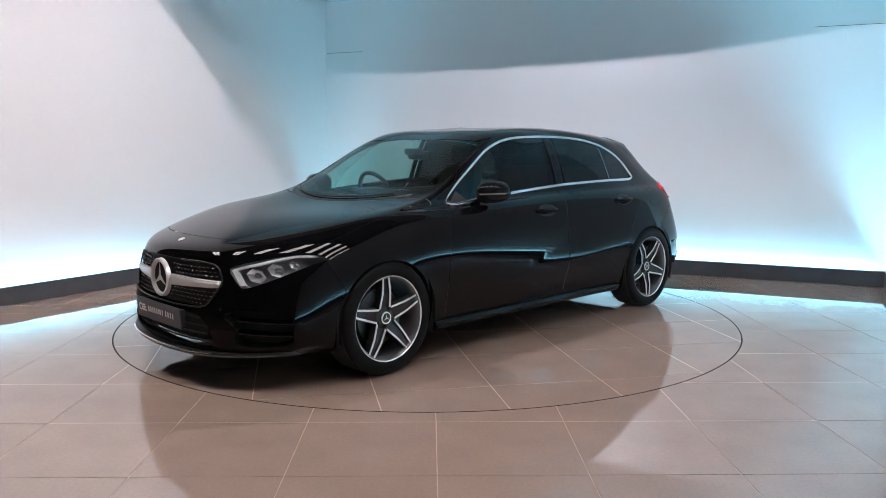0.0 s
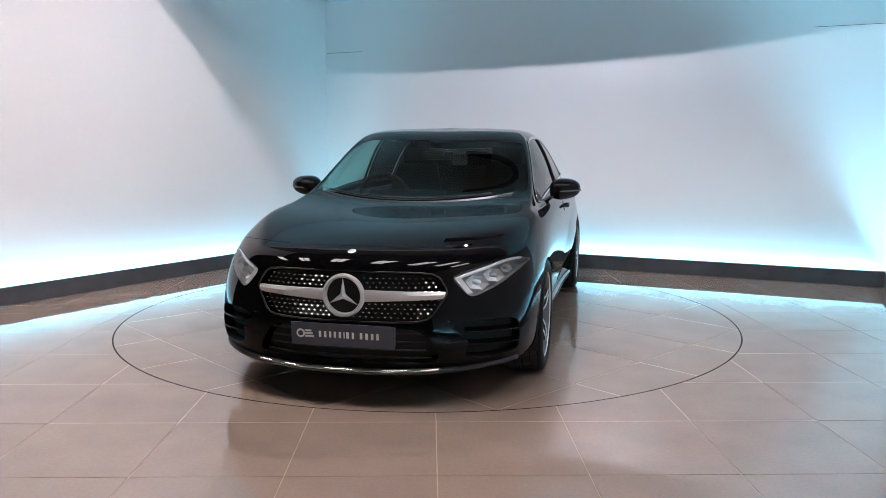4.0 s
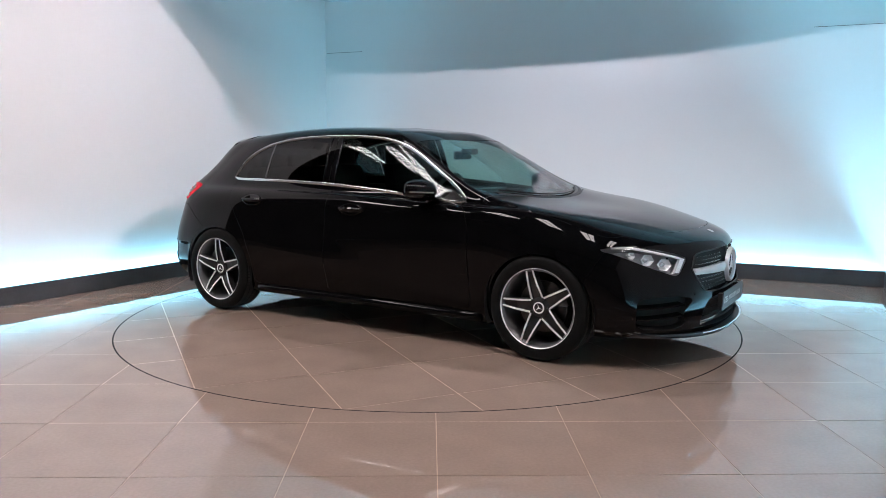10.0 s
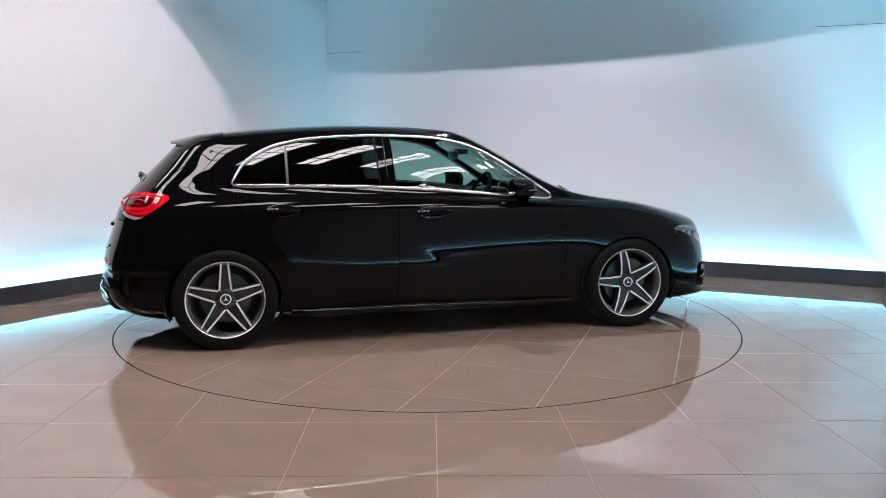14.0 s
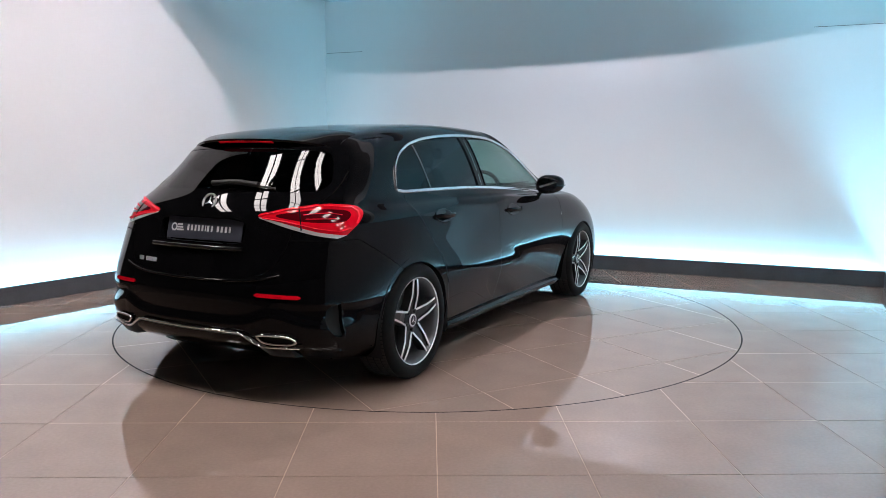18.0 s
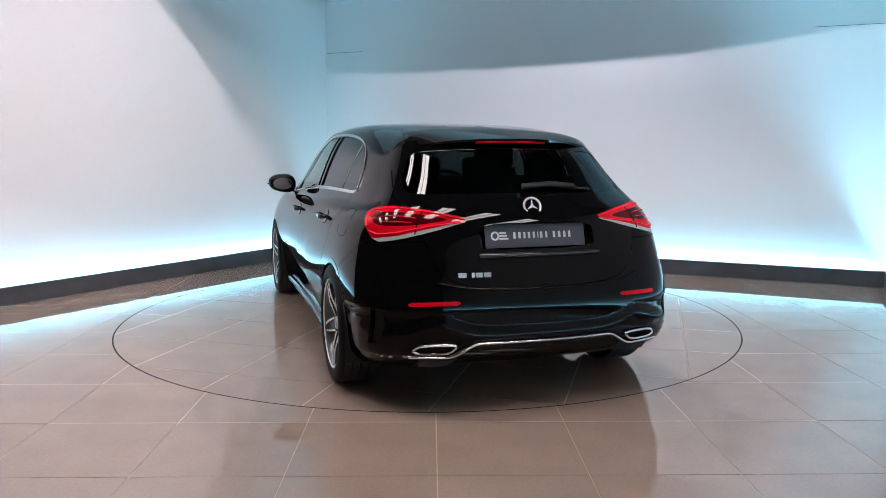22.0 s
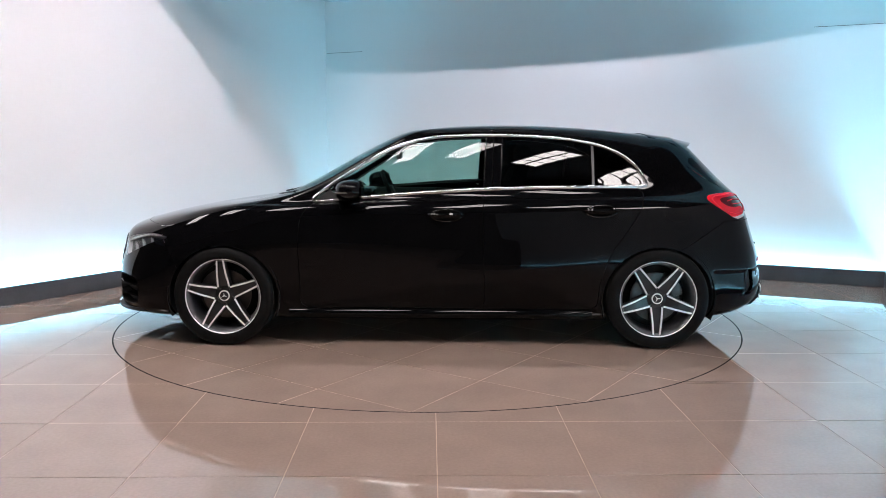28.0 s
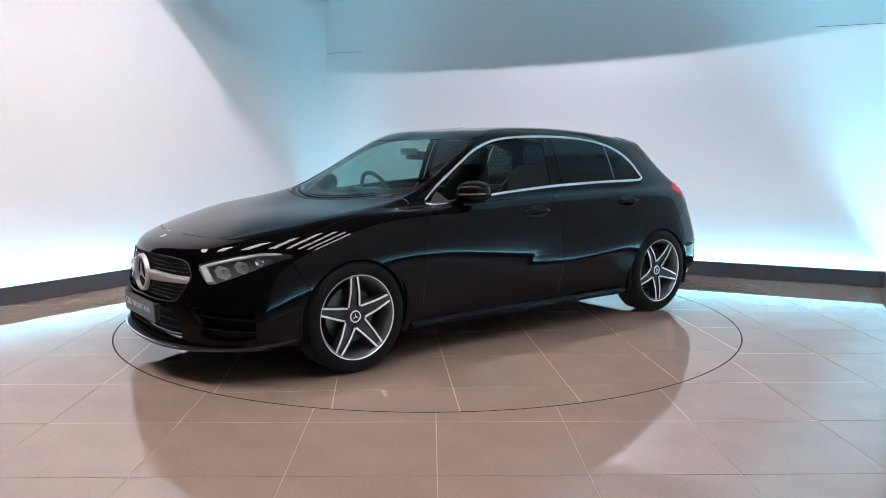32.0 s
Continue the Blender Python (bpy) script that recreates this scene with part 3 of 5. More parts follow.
def build_skin():
    G = body_grid()
    N = grid_normals(G)
    nv, nu = G.shape[:2]
    uu, vv = np.meshgrid(np.arange(nu) / SUB_U, np.arange(nv) / SUB_V)
    faces = [(j * nu + i, j * nu + i + 1, (j + 1) * nu + i + 1, (j + 1) * nu + i) for j in range(nv - 1) for i in range(nu - 1)]
    return Sheet(G.reshape(-1, 3), N.reshape(-1, 3), np.stack([uu.ravel(), vv.ravel()], 1), faces)


M_BARREL = material("grey_rim_barrel", (0.13, 0.13, 0.135), 0.3, metal=0.4, grain=0.1, scale=40)
M_CALIPER = material("cast_grey_caliper", (0.10, 0.10, 0.10), 0.4, metal=0.5, grain=0.2, scale=40)
M_BAR = material("grey_quarter_bar", (0.06, 0.06, 0.065), 0.3)
M_STRIP = material("clear_lamp_strip", (0.40, 0.38, 0.38), 0.12, coat=1.0)
WHEELS = {"front": 1.3645, "rear": -1.3645}
HUB_Z = 0.316
# outlines, half a car: windows and doors seen from the side (x, z)
DLO = [(.845, .897), (.70, 1.012), (.52, 1.125), (.34, 1.232), (.18, 1.288), (.03, 1.314), (-.18, 1.325), (-.43, 1.327), (-.66, 1.318), (-.86, 1.298),
       (-1.02, 1.266), (-1.15, 1.212), (-1.24, 1.14), (-1.29, 1.06), (-1.318, 1.006), (-1.0, 1.006), (-.62, 1.001), (-.3, .991), (.1, .966), (.5, .932)]
DOOR_F = [(.80, .908), (.868, .83), (.884, .70), (.882, .24), (-.285, .24), (-.276, .60), (-.270, .985), (.1, .960), (.5, .926)]
DOOR_R = [(-.270, .985), (-.276, .60), (-.285, .24), (-.99, .24), (-1.00, .42), (-1.06, .60), (-1.19, .775), (-1.268, .90), (-1.285, 1.0), (-.8, 1.0)]
# lamps seen along the corner's diagonal
HEADLAMP = [(-.610, .682), (-.74, .706), (-.905, .690), (-1.08, .656), (-1.145, .630), (-1.078, .545), (-1.04, .537), (-.90, .583), (-.70, .660)]
TAILLAMP = [(-1.20, .913), (-1.03, .953), (-.86, .976), (-.69, .962), (-.65, .932), (-.675, .885), (-.78, .806), (-.9, .822), (-1.04, .858)]
GRILLE = [(-.1, .662), (.33, .658), (.44, .645), (.487, .575), (.484, .545), (.415, .440), (.36, .427), (.2, .421), (-.1, .418)]
INTAKE = [(-.1, .395), (.34, .395), (.42, .345), (.47, .245), (.40, .225), (-.1, .212)]
SIDE_INTAKE = [(.50, .405), (.62, .43), (.80, .425), (.812, .35), (.808, .25), (.66, .235), (.57, .26), (.60, .33)]
VENT = [(-.792, .508), (-.875, .488), (-.885, .41), (-.84, .345), (-.782, .334), (-.80, .42)]
TAILGATE = [(-.1, .597), (.34, .607), (.47, .645), (.535, .745), (.555, .86), (.60, .95), (.635, 1.02), (.60, 1.15), (.54, 1.28), (-.1, 1.33)]


def fused(sheet, names, car_parent, name, mats, label="", push=0.0, mirror=True):
    """A panel over the car's middle: both halves in one mesh."""
    p, n, f = sheet.region(names, push)
    if not f:
        return None
    mid = np.abs(p[:, 1]) < 1e-6
    k = len(p)
    other = np.where(mid, np.arange(k), k + np.cumsum(~mid) - 1)
    p2, n2 = p[~mid] * FLIP, n[~mid] * FLIP
    n[mid, 1] = 0
    f2 = [[int(other[i]) for i in reversed(q)] for q in f]
    me = mesh_of(name, np.concatenate([p, p2]), f + f2, mats, normals=np.concatenate([n, n2]))
    ob = new(name, me)
    ob.parent = car_parent
    if label:
        ob["label"] = label
    return ob


def pieces(p, n, f, least=12):
    """The separate pieces of a panel, the small crumbs left out."""
    root = list(range(len(p)))

    def find(i):
        while root[i] != i:
            root[i] = root[root[i]]
            i = root[i]
        return i
    for q in f:
        for i in q[1:]:
            root[find(i)] = find(q[0])
    groups = {}
    for q in f:
        groups.setdefault(find(q[0]), []).append(q)
    for g in groups.values():
        if len(g) >= least:
            ids = sorted({i for q in g for i in q})
            at = {i: k for k, i in enumerate(ids)}
            yield p[ids], n[ids], [[at[i] for i in q] for q in g]


def split_up(ob, name, mats, least=12, push_label=""):
    """Breaks a fused panel into its separate pieces."""
    me = ob.data
    p = np.array([v.co for v in me.vertices])
    n = np.array([c.vector for c in me.corner_normals])
    vn = np.zeros_like(p)
    for poly in me.polygons:
        for li in poly.loop_indices:
            vn[me.loops[li].vertex_index] = n[li]
    f = [list(q.vertices) for q in me.polygons]
    parent = ob.parent
    bpy.data.objects.remove(ob)
    made = []
    for a, b, c in sorted(pieces(p, vn, f, least), key=lambda t: -len(t[2])):
        o = new(name, mesh_of(name, a, c, mats, normals=b))
        o.parent = parent
        if push_label:
            o["label"] = push_label
        made.append(o)
    return made


def paired(sheet, names, car_parent, name, mats, label="", push=0.0):
    """A panel on each side."""
    obs = []
    p, n, f = sheet.region(names, push)
    if not f:
        return obs
    for side in (1, -1):
        q, m = (p, n) if side > 0 else (p * FLIP, n * FLIP)
        ff = f if side > 0 else [list(reversed(r)) for r in f]
        ob = new(name, mesh_of(name, q, ff, mats, normals=m))
        ob.parent = car_parent
        if label:
            ob["label"] = label
        obs.append(ob)
    return obs


def cut_panels(sk):
    X, Y, Z = (lambda s: s.pos[:, 0]), (lambda s: s.pos[:, 1]), (lambda s: s.pos[:, 2])
    side = lambda s: (s.pos[:, 1] > 0.48)
    front = lambda s: s.pos[:, 0] > 1.5
    rear = lambda s: s.pos[:, 0] < -1.3
    dlo, df, dr = rounded(DLO, 1), eased(DOOR_F), eased(DOOR_R)
    qf = lambda s: (s.pos[:, 1] - s.pos[:, 0]) / math.sqrt(2)
    qr = lambda s: (s.pos[:, 1] + s.pos[:, 0]) / math.sqrt(2)
    # wheel openings
    for x in WHEELS.values():
        sk.cut(lambda s: np.hypot(X(s) - x, 1.05 * (Z(s) - HUB_Z)) - 0.341, "gone", guard=side)
    # side glass with its bright frame
    sk.cut(lambda s: outline_field(dlo, X(s), Z(s)) - 0.006, "frame", guard=side, only=("",))
    sk.cut(lambda s: outline_field(dlo, X(s), Z(s)) + 0.010, "dlo", guard=side, only=("frame",))
    sk.cut(lambda s: np.abs(X(s) + 0.333 + 0.06 * (Z(s) - 1.15)) - 0.052, "pillar", "glass", only=("dlo",))
    sk.cut(lambda s: X(s) + 0.33, "rearglass", "frontglass", only=("glass",))
    bar = lambda s: X(s) + 0.968 + 0.02 * (Z(s) - 1.1)
    sk.cut(lambda s: bar(s) - 0.008, "quarter", only=("rearglass",))
    sk.cut(lambda s: bar(s) + 0.008, "quarterglass", "strip", only=("quarter",))
    mid = lambda s: X(s) + 0.333 + 0.06 * (Z(s) - 1.15)
    sk.cut(lambda s: mid(s) - 0.003, "pillarr", "pillarf", only=("pillar",))
    sk.cut(lambda s: mid(s) + 0.003, "pillarr", "seam", only=("pillarr",))
    # windscreen and rear window, by the design lines that bound them
    ws = rounded([(-1, 8.14), (2.9, 8.16), (3.6, 8.3), (3.72, 8.6), (3.5, 9.3), (3.2, 9.7), (2.7, 9.85), (-1, 9.85)], 2)
    sk.cut(lambda s: outline_field(ws, s.uv[:, 0], s.uv[:, 1]), "screen", only=("",))
    rw = rounded([(14, 8.02), (11.7, 8.02), (11.2, 8.12), (10.95, 8.6), (11.1, 9.4), (11.35, 9.75), (14, 9.75)], 2)
    sk.cut(lambda s: outline_field(rw, s.uv[:, 0], s.uv[:, 1]), "rearwindow", only=("",))
    # lamps, grille and air intakes
    hl, tl = rounded(HEADLAMP, 1), rounded(TAILLAMP, 1)
    sk.cut(lambda s: outline_field(hl, qf(s), Z(s)), "headlamp", guard=lambda s: (X(s) > 1.45) & (Y(s) > .3), only=("",))
    sk.cut(lambda s: outline_field(tl, qr(s), Z(s)), "taillamp", guard=lambda s: (X(s) < -1.45) & (Y(s) > .2), only=("",))
    strip = lambda s: Z(s) - 0.018 - np.interp(qr(s), (-1.19, -1.04, -.9, -.78, -.68), (.896, .858, .822, .806, .81))
    sk.cut(strip, "tailstrip", only=("taillamp",))
    blade = rounded([(-1.12, .914), (-.99, .936), (-.85, .950), (-.735, .940), (-.72, .915), (-.765, .882), (-.95, .886)], 2)
    sk.cut(lambda s: outline_field(blade, qr(s), Z(s)), "tailblade", only=("taillamp",))
    sk.cut(lambda s: outline_field(rounded(GRILLE, 1), Y(s), Z(s)), "grille", guard=front, only=("",))
    sk.cut(lambda s: outline_field(rounded(INTAKE, 2), Y(s), Z(s)), "intake", guard=front, only=("",))
    sk.cut(lambda s: outline_field(rounded(SIDE_INTAKE, 2), Y(s), Z(s)), "sideintake", guard=lambda s: X(s) > 1.7, only=("",))
    # shut lines
    half = 0.0019
    bon = rounded([(-1, 5.95), (2.0, 5.93), (2.8, 5.62), (3.4, 5.28), (4.0, 5.6), (4.6, 6.3), (5.2, 7.0), (5.55, 7.75), (5.2, 8.0), (-1, 8.0)], 2)
    sk.cut(lambda s: outline_field(bon, s.uv[:, 0], s.uv[:, 1]) - 0.007, "bonnet", only=("",))
    sk.cut(lambda s: outline_field(bon, s.uv[:, 0], s.uv[:, 1]) + 0.007, "bonnet", "seam", only=("bonnet",))
    for poly, name in ((df, "doorf"), (dr, "doorr")):
        sk.cut(lambda s: outline_field(poly, X(s), Z(s)) - half, name, guard=side, only=("",))
        sk.cut(lambda s: outline_field(poly, X(s), Z(s)) + half, name, "seam", guard=side, only=(name,))
    tg = rounded(TAILGATE, 2)
    sk.cut(lambda s: outline_field(tg, Y(s), Z(s)) - half, "tailgate", guard=lambda s: X(s) < -1.58, only=("",))
    sk.cut(lambda s: outline_field(tg, Y(s), Z(s)) + half, "tailgate", "seam", guard=lambda s: X(s) < -1.58, only=("tailgate",))
    bay = rounded([(-.1, .772), (.285, .772), (.30, .80), (.295, .893), (-.1, .897)], 1)
    sk.cut(lambda s: outline_field(bay, Y(s), Z(s)), "bay", guard=lambda s: X(s) < -1.8, only=("tailgate",))
    # bumper joints
    fb = lambda s: X(s) - (1.60 + 0.55 * (Z(s) - 0.40))
    sk.cut(lambda s: -fb(s) - half, "bumperf", guard=lambda s: (X(s) > 1.3) & (Z(s) < 0.72), only=("",))
    sk.cut(lambda s: -fb(s) + half, "bumperf", "seam", guard=lambda s: (X(s) > 1.3) & (Z(s) < 0.72), only=("bumperf",))
    rb = lambda s: Z(s) - np.clip(0.655 - 0.63 * (X(s) + 1.55), 0.62, 0.80)
    sk.cut(lambda s: rb(s) - half, "bumperr", guard=lambda s: X(s) < -1.45, only=("",))
    sk.cut(lambda s: rb(s) + half, "bumperr", "seam", guard=lambda s: X(s) < -1.45, only=("bumperr",))
    sk.cut(lambda s: outline_field(rounded(VENT, 1), qr(s), Z(s)), "vent", guard=lambda s: (X(s) < -1.7) & (Y(s) > .4), only=("bumperr",))
    # side skirt and rear diffuser
    sk.cut(lambda s: Z(s) - 0.232, "sill", guard=lambda s: np.abs(X(s)) < 1.25, only=("",))


def build_body(car):
    sk = build_skin()
    cut_panels(sk)
    split_up(fused(sk, ("",), car, "body_piece", M_PAINT), "body_panel", M_PAINT, push_label="gloss black painted body panel")
    split_up(fused(sk, ("seam",), car, "seam", M_GAP, push=-0.004), "shut_line", M_GAP, least=20, push_label="dark panel gap")
    fused(sk, ("bonnet",), car, "bonnet", M_PAINT)
    fused(sk, ("tailgate",), car, "tailgate", M_PAINT)
    fused(sk, ("bay",), car, "plate_recess", M_BLACK, "gloss black plate recess", push=-0.06)
    fused(sk, ("bumperf",), car, "front_bumper", M_PAINT)
    fused(sk, ("bumperr",), car, "rear_bumper", M_PAINT)
    paired(sk, ("doorf",), car, "front_door", M_PAINT)
    paired(sk, ("doorr",), car, "rear_door", M_PAINT)
    paired(sk, ("sill",), car, "side_skirt", M_PAINT)
    paired(sk, ("frame",), car, "window_surround", M_PAINT)
    paired(sk, ("pillarf",), car, "door_pillar", M_PAINT, "gloss black pillar cover")
    paired(sk, ("pillarr",), car, "door_pillar", M_PAINT, "gloss black pillar cover")
    for ob in paired(sk, ("strip",), car, "bar", M_SATIN):
        split_up(ob, "quarter_bar", M_BAR, push_label="grey quarter window bar")
    paired(sk, ("frontglass",), car, "front_side_window", M_GLASS, "green-tinted clear glass", push=-0.003)
    paired(sk, ("rearglass",), car, "rear_side_window", M_DARKGLASS, "dark privacy glass", push=-0.003)
    paired(sk, ("quarterglass",), car, "quarter_window", M_DARKGLASS, "dark privacy glass", push=-0.003)
    fused(sk, ("screen",), car, "windscreen", M_SCREEN, "green-tinted windscreen", push=-0.002)
    fused(sk, ("rearwindow",), car, "rear_window", M_DARKGLASS, "dark privacy glass rear window", push=-0.002)
    paired(sk, ("headlamp",), car, "headlamp", M_LENS, "clear headlamp with silver reflectors")
    tails = paired(sk, ("taillamp",), car, "tail_lamp", M_RED, "red tail lamp with a clear lower strip")
    for k, ob in enumerate(paired(sk, ("tailblade",), car, "lamp_blade", M_REDDEEP, "deep red inner lens")):
        ob.parent = tails[k]
    for k, ob in enumerate(paired(sk, ("tailstrip",), car, "clear_strip", M_STRIP, "clear reversing lamp strip")):
        ob.parent = tails[k]
    fused(sk, ("grille",), car, "grille", M_MATT, "black grille", push=-0.05)
    fused(sk, ("intake",), car, "lower_intake", M_MATT, "black air intake", push=-0.06)
    paired(sk, ("vent",), car, "bumper_vent", M_MATT, "black upright bumper vent", push=-0.022)
    paired(sk, ("sideintake",), car, "side_intake", M_MATT, "black finned side intake", push=-0.05)
    return sk


def build_wheel(name, x, side, car, turn):
    wheel = new(name + "_wheel")
    wheel.parent = car
    # the wheel's own y points outward
    wheel.matrix_basis = pose(x, side * 0.783, HUB_Z) @ (Matrix.Identity(4) if side > 0 else Matrix.Rotation(math.pi, 4, "Z")) @ Matrix.Rotation(radians(turn), 4, "Y")
    R = HUB_Z
    bm = bmesh.new()
    lathe(bm, [(.236, .100), (.246, .108), (.262, .1115), (.285, .110), (.302, .103), (.311, .094), (R, .080), (R, -.08), (.311, -.094), (.285, -.11), (.24, -.10)], 72)
    part("tyre", bm, [M_TYRE], wheel, "black low-profile tyre", smooth=40)
    bm = bmesh.new()
    for k in range(90):
        a = 2 * math.pi * k / 90
        for y in (-.07, -.025, .02, .062):
            m = Matrix.Rotation(a, 4, "Y") @ Matrix.Translation((0, y, R - 0.0005))
            box(bm, (-.0085, -.018, -.002), (.0085, .018, .0022), m=m)
    part("tread", bm, M_TREAD, wheel, "tread blocks")
    bm = bmesh.new()
    lathe(bm, [(.150, -.09), (.205, -.085), (.215, -.03), (.215, .03), (.218, .075), (.228, .092), (.2355, .100)], 72)
    part("barrel", bm, M_BARREL, wheel, "dark grey rim barrel", smooth=50)
    bm = bmesh.new()
    lathe(bm, [(.2325, .094), (.2345, .1010), (.2395, .1035), (.243, .101), (.2405, .096)], 72, closed=True)
    part("rim_lip", bm, M_MACH, wheel, "machined silver rim lip", smooth=50)
    # five twin spokes, dark pockets between two bright ribs
    y_in, y_out = .072, .088

    def at(r, w, y):
        return (w, y, r)
    for k in range(5):
        rot = Matrix.Rotation(2 * math.pi * k / 5, 4, "Y")
        bm = bmesh.new()
        prof = [(.056, .0405), (.075, .0388), (.10, .0364), (.14, .0325), (.19, .0278), (.2345, .0238)]
        rings = []
        for r, w in prof:
            yo = .066 + 0.026 * min(1, (r - .05) / .10)
            rings.append([bm.verts.new(rot @ Vector(at(r, s * q, yy))) for s, q, yy in ((-1, w + .004, yo - .05), (-1, w, yo), (-1, w - .009, yo), (-1, w - .011, yo - .014), (1, w - .011, yo - .014), (1, w - .009, yo), (1, w, yo), (1, w + .004, yo - .05))])
        for a, b in zip(rings, rings[1:]):
            for i in range(7):
                bm.faces.new((a[i], a[i + 1], b[i + 1], b[i]))
        part("spoke", bm, M_GREY, wheel, "dark grey twin spoke")
        for s in (-1, 1):
            bm = bmesh.new()
            rr = []
            for r, w in prof:
                yo = .066 + 0.026 * min(1, (r - .05) / .10) + .0012
                rr.append([bm.verts.new(rot @ Vector(at(r, s * q, yy))) for q, yy in ((w + .0012, yo - .004), (w, yo), (w - .0095, yo), (w - .0107, yo - .004))])
            for a, b in zip(rr, rr[1:]):
                for i in range(3):
                    bm.faces.new((a[i], a[i + 1], b[i + 1], b[i]))
            part("spoke_rib", bm, M_MACH, wheel, "machined silver spoke edge")
    bm = bmesh.new()
    lathe(bm, [(.0, .074), (.030, .074), (.034, .071), (.036, .06)], 32)
    part("hub_cap", bm, M_GREY, wheel, "dark hub cap", smooth=40)
    bm = bmesh.new()
    lathe(bm, [(.027, .0745), (.029, .077), (.034, .0755), (.035, .070)], 32)
    part("cap_ring", bm, M_MACH, wheel, "silver cap ring", smooth=40)
    bm = bmesh.new()
    lathe(bm, [(.034, .064), (.058, .058), (.068, .048), (.070, .01)], 40)
    for k in range(5):
        a = 2 * math.pi * (k + .5) / 5
        c = Vector((math.sin(a) * .052, .066, math.cos(a) * .052))
        bmesh.ops.create_cone(bm, cap_ends=True, segments=10, radius1=.009, radius2=.008, depth=.016, matrix=Matrix.Translation(c) @ Matrix.Rotation(radians(90), 4, "X"))
    part("hub", bm, M_GREY, wheel, "dark hub with wheel bolts", smooth=40)
    bm = bmesh.new()
    star3(bm, .024, .0752)
    part("hub_star", bm, M_MACH, wheel, "silver star")
    bm = bmesh.new()
    lathe(bm, [(.07, -.002), (.155, -.002), (.155, .012), (.07, .012)], 48, closed=True)
    part("brake_disc", bm, M_DISC, wheel, "steel brake disc", smooth=40)
    bm = bmesh.new()
    sgn = 1 if x > 0 else -1
    for a in np.linspace(-24, 24, 7):
        c, s = math.cos(radians(a + 38)), math.sin(radians(a + 38))
        box(bm, (-.034, -.012, -.021), (.034, .03, .021), bevel=.006, m=Matrix.Translation((x + sgn * .135 * c, side * .783, HUB_Z + .135 * s)) @ Matrix.Rotation(-radians(a + 38) * sgn, 4, "Y") @ Matrix.Diagonal((1, side, 1, 1)))
    part("brake_caliper", bm, M_CALIPER, car, "grey brake caliper", smooth=40)
    bm = bmesh.new()
    lathe(bm, [(.0, -.05), (.20, -.05)], 32)
    part("wheel_back", bm, M_MATT, wheel)
    return wheel


def star3(bm, r, y):
    """A three-pointed star, ridged, facing along y."""
    for k in range(3):
        a = 2 * math.pi * k / 3
        rot = Matrix.Rotation(a, 4, "Y")
        tip, c = rot @ Vector((0, y, r)), Vector((0, y + r * .10, 0))
        l, q = rot @ Vector((r * .155, y, r * .09)), rot @ Vector((-r * .155, y, r * .09))
        v = [bm.verts.new(p) for p in (tip, l, c, q)]
        bm.faces.new((v[0], v[1], v[2]))
        bm.faces.new((v[0], v[2], v[3]))


def build_underbody(car):
    bm = bmesh.new()
    box(bm, (-1.78, -.62, .17), (2.02, .62, .20))
    part("underbody", bm, M_MATT, car, "dark underbody tray")
    for x in WHEELS.values():
        for side in (1, -1):
            bm = bmesh.new()
            n = 28
            rows = []
            for i in range(n + 1):
                a = math.pi * (-.12 + 1.24 * i / n)
                rows.append([bm.verts.new((x + .356 * math.cos(a), side * y, HUB_Z + .356 * math.sin(a))) for y in (.878, .55)])
            for a, b in zip(rows, rows[1:]):
                bm.faces.new((a[0], a[1], b[1], b[0]))
            bm.faces.new([r[1] for r in rows])
            part("wheel_liner", bm, M_MATT, car, "black wheel arch liner", smooth=40)


car = new("hatchback_car")
tagged(car, "gloss black five-door hatchback with chrome window trim", "car")
skin = build_body(car)
for nm, x, sd, turn in (("front", 1.3645, 1, 4), ("front", 1.3645, -1, 14), ("rear", -1.3645, 1, 36), ("rear", -1.3645, -1, 0)):
    build_wheel(nm, x, sd, car, turn)
build_underbody(car)


# ---- parts that sit on the car's skin ----
from mathutils.bvhtree import BVHTree


def skin_tree():
    G = body_grid()
    nv, nu = G.shape[:2]
    pts = [Vector(p) for p in G.reshape(-1, 3)]
    pts += [Vector((p.x, -p.y, p.z)) for p in pts]
    k = nv * nu
    faces = [(j * nu + i, j * nu + i + 1, (j + 1) * nu + i + 1, (j + 1) * nu + i) for j in range(nv - 1) for i in range(nu - 1)]
    faces += [tuple(q + k for q in reversed(f)) for f in faces]
    return BVHTree.FromPolygons(pts, faces)


TREE = skin_tree()


def on_skin(origin, direction):
    hit, normal, _, _ = TREE.ray_cast(Vector(origin), Vector(direction))
    if hit is None:
        hit, normal, _, _ = TREE.find_nearest(Vector(origin) + Vector(direction) * 2.2)
    if normal.dot(Vector(direction)) > 0:
        normal = -normal
    return hit, normal


def on_side(x, z, side=1, out=0.0):
    p, n = on_skin((x, side * 2.5, z), (0, -side, 0))
    return p + n * out


def on_front(y, z, out=0.0):
    p, n = on_skin((4.0, y, z), (-1, 0, 0))
    return p + n * out


def on_rear(y, z, out=0.0):
    p, n = on_skin((-4.0, y, z), (1, 0, 0))
    return p + n * out


def on_top(x, y, out=0.0):
    p, n = on_skin((x, y, 3.0), (0, 0, -1))
    return p + n * out


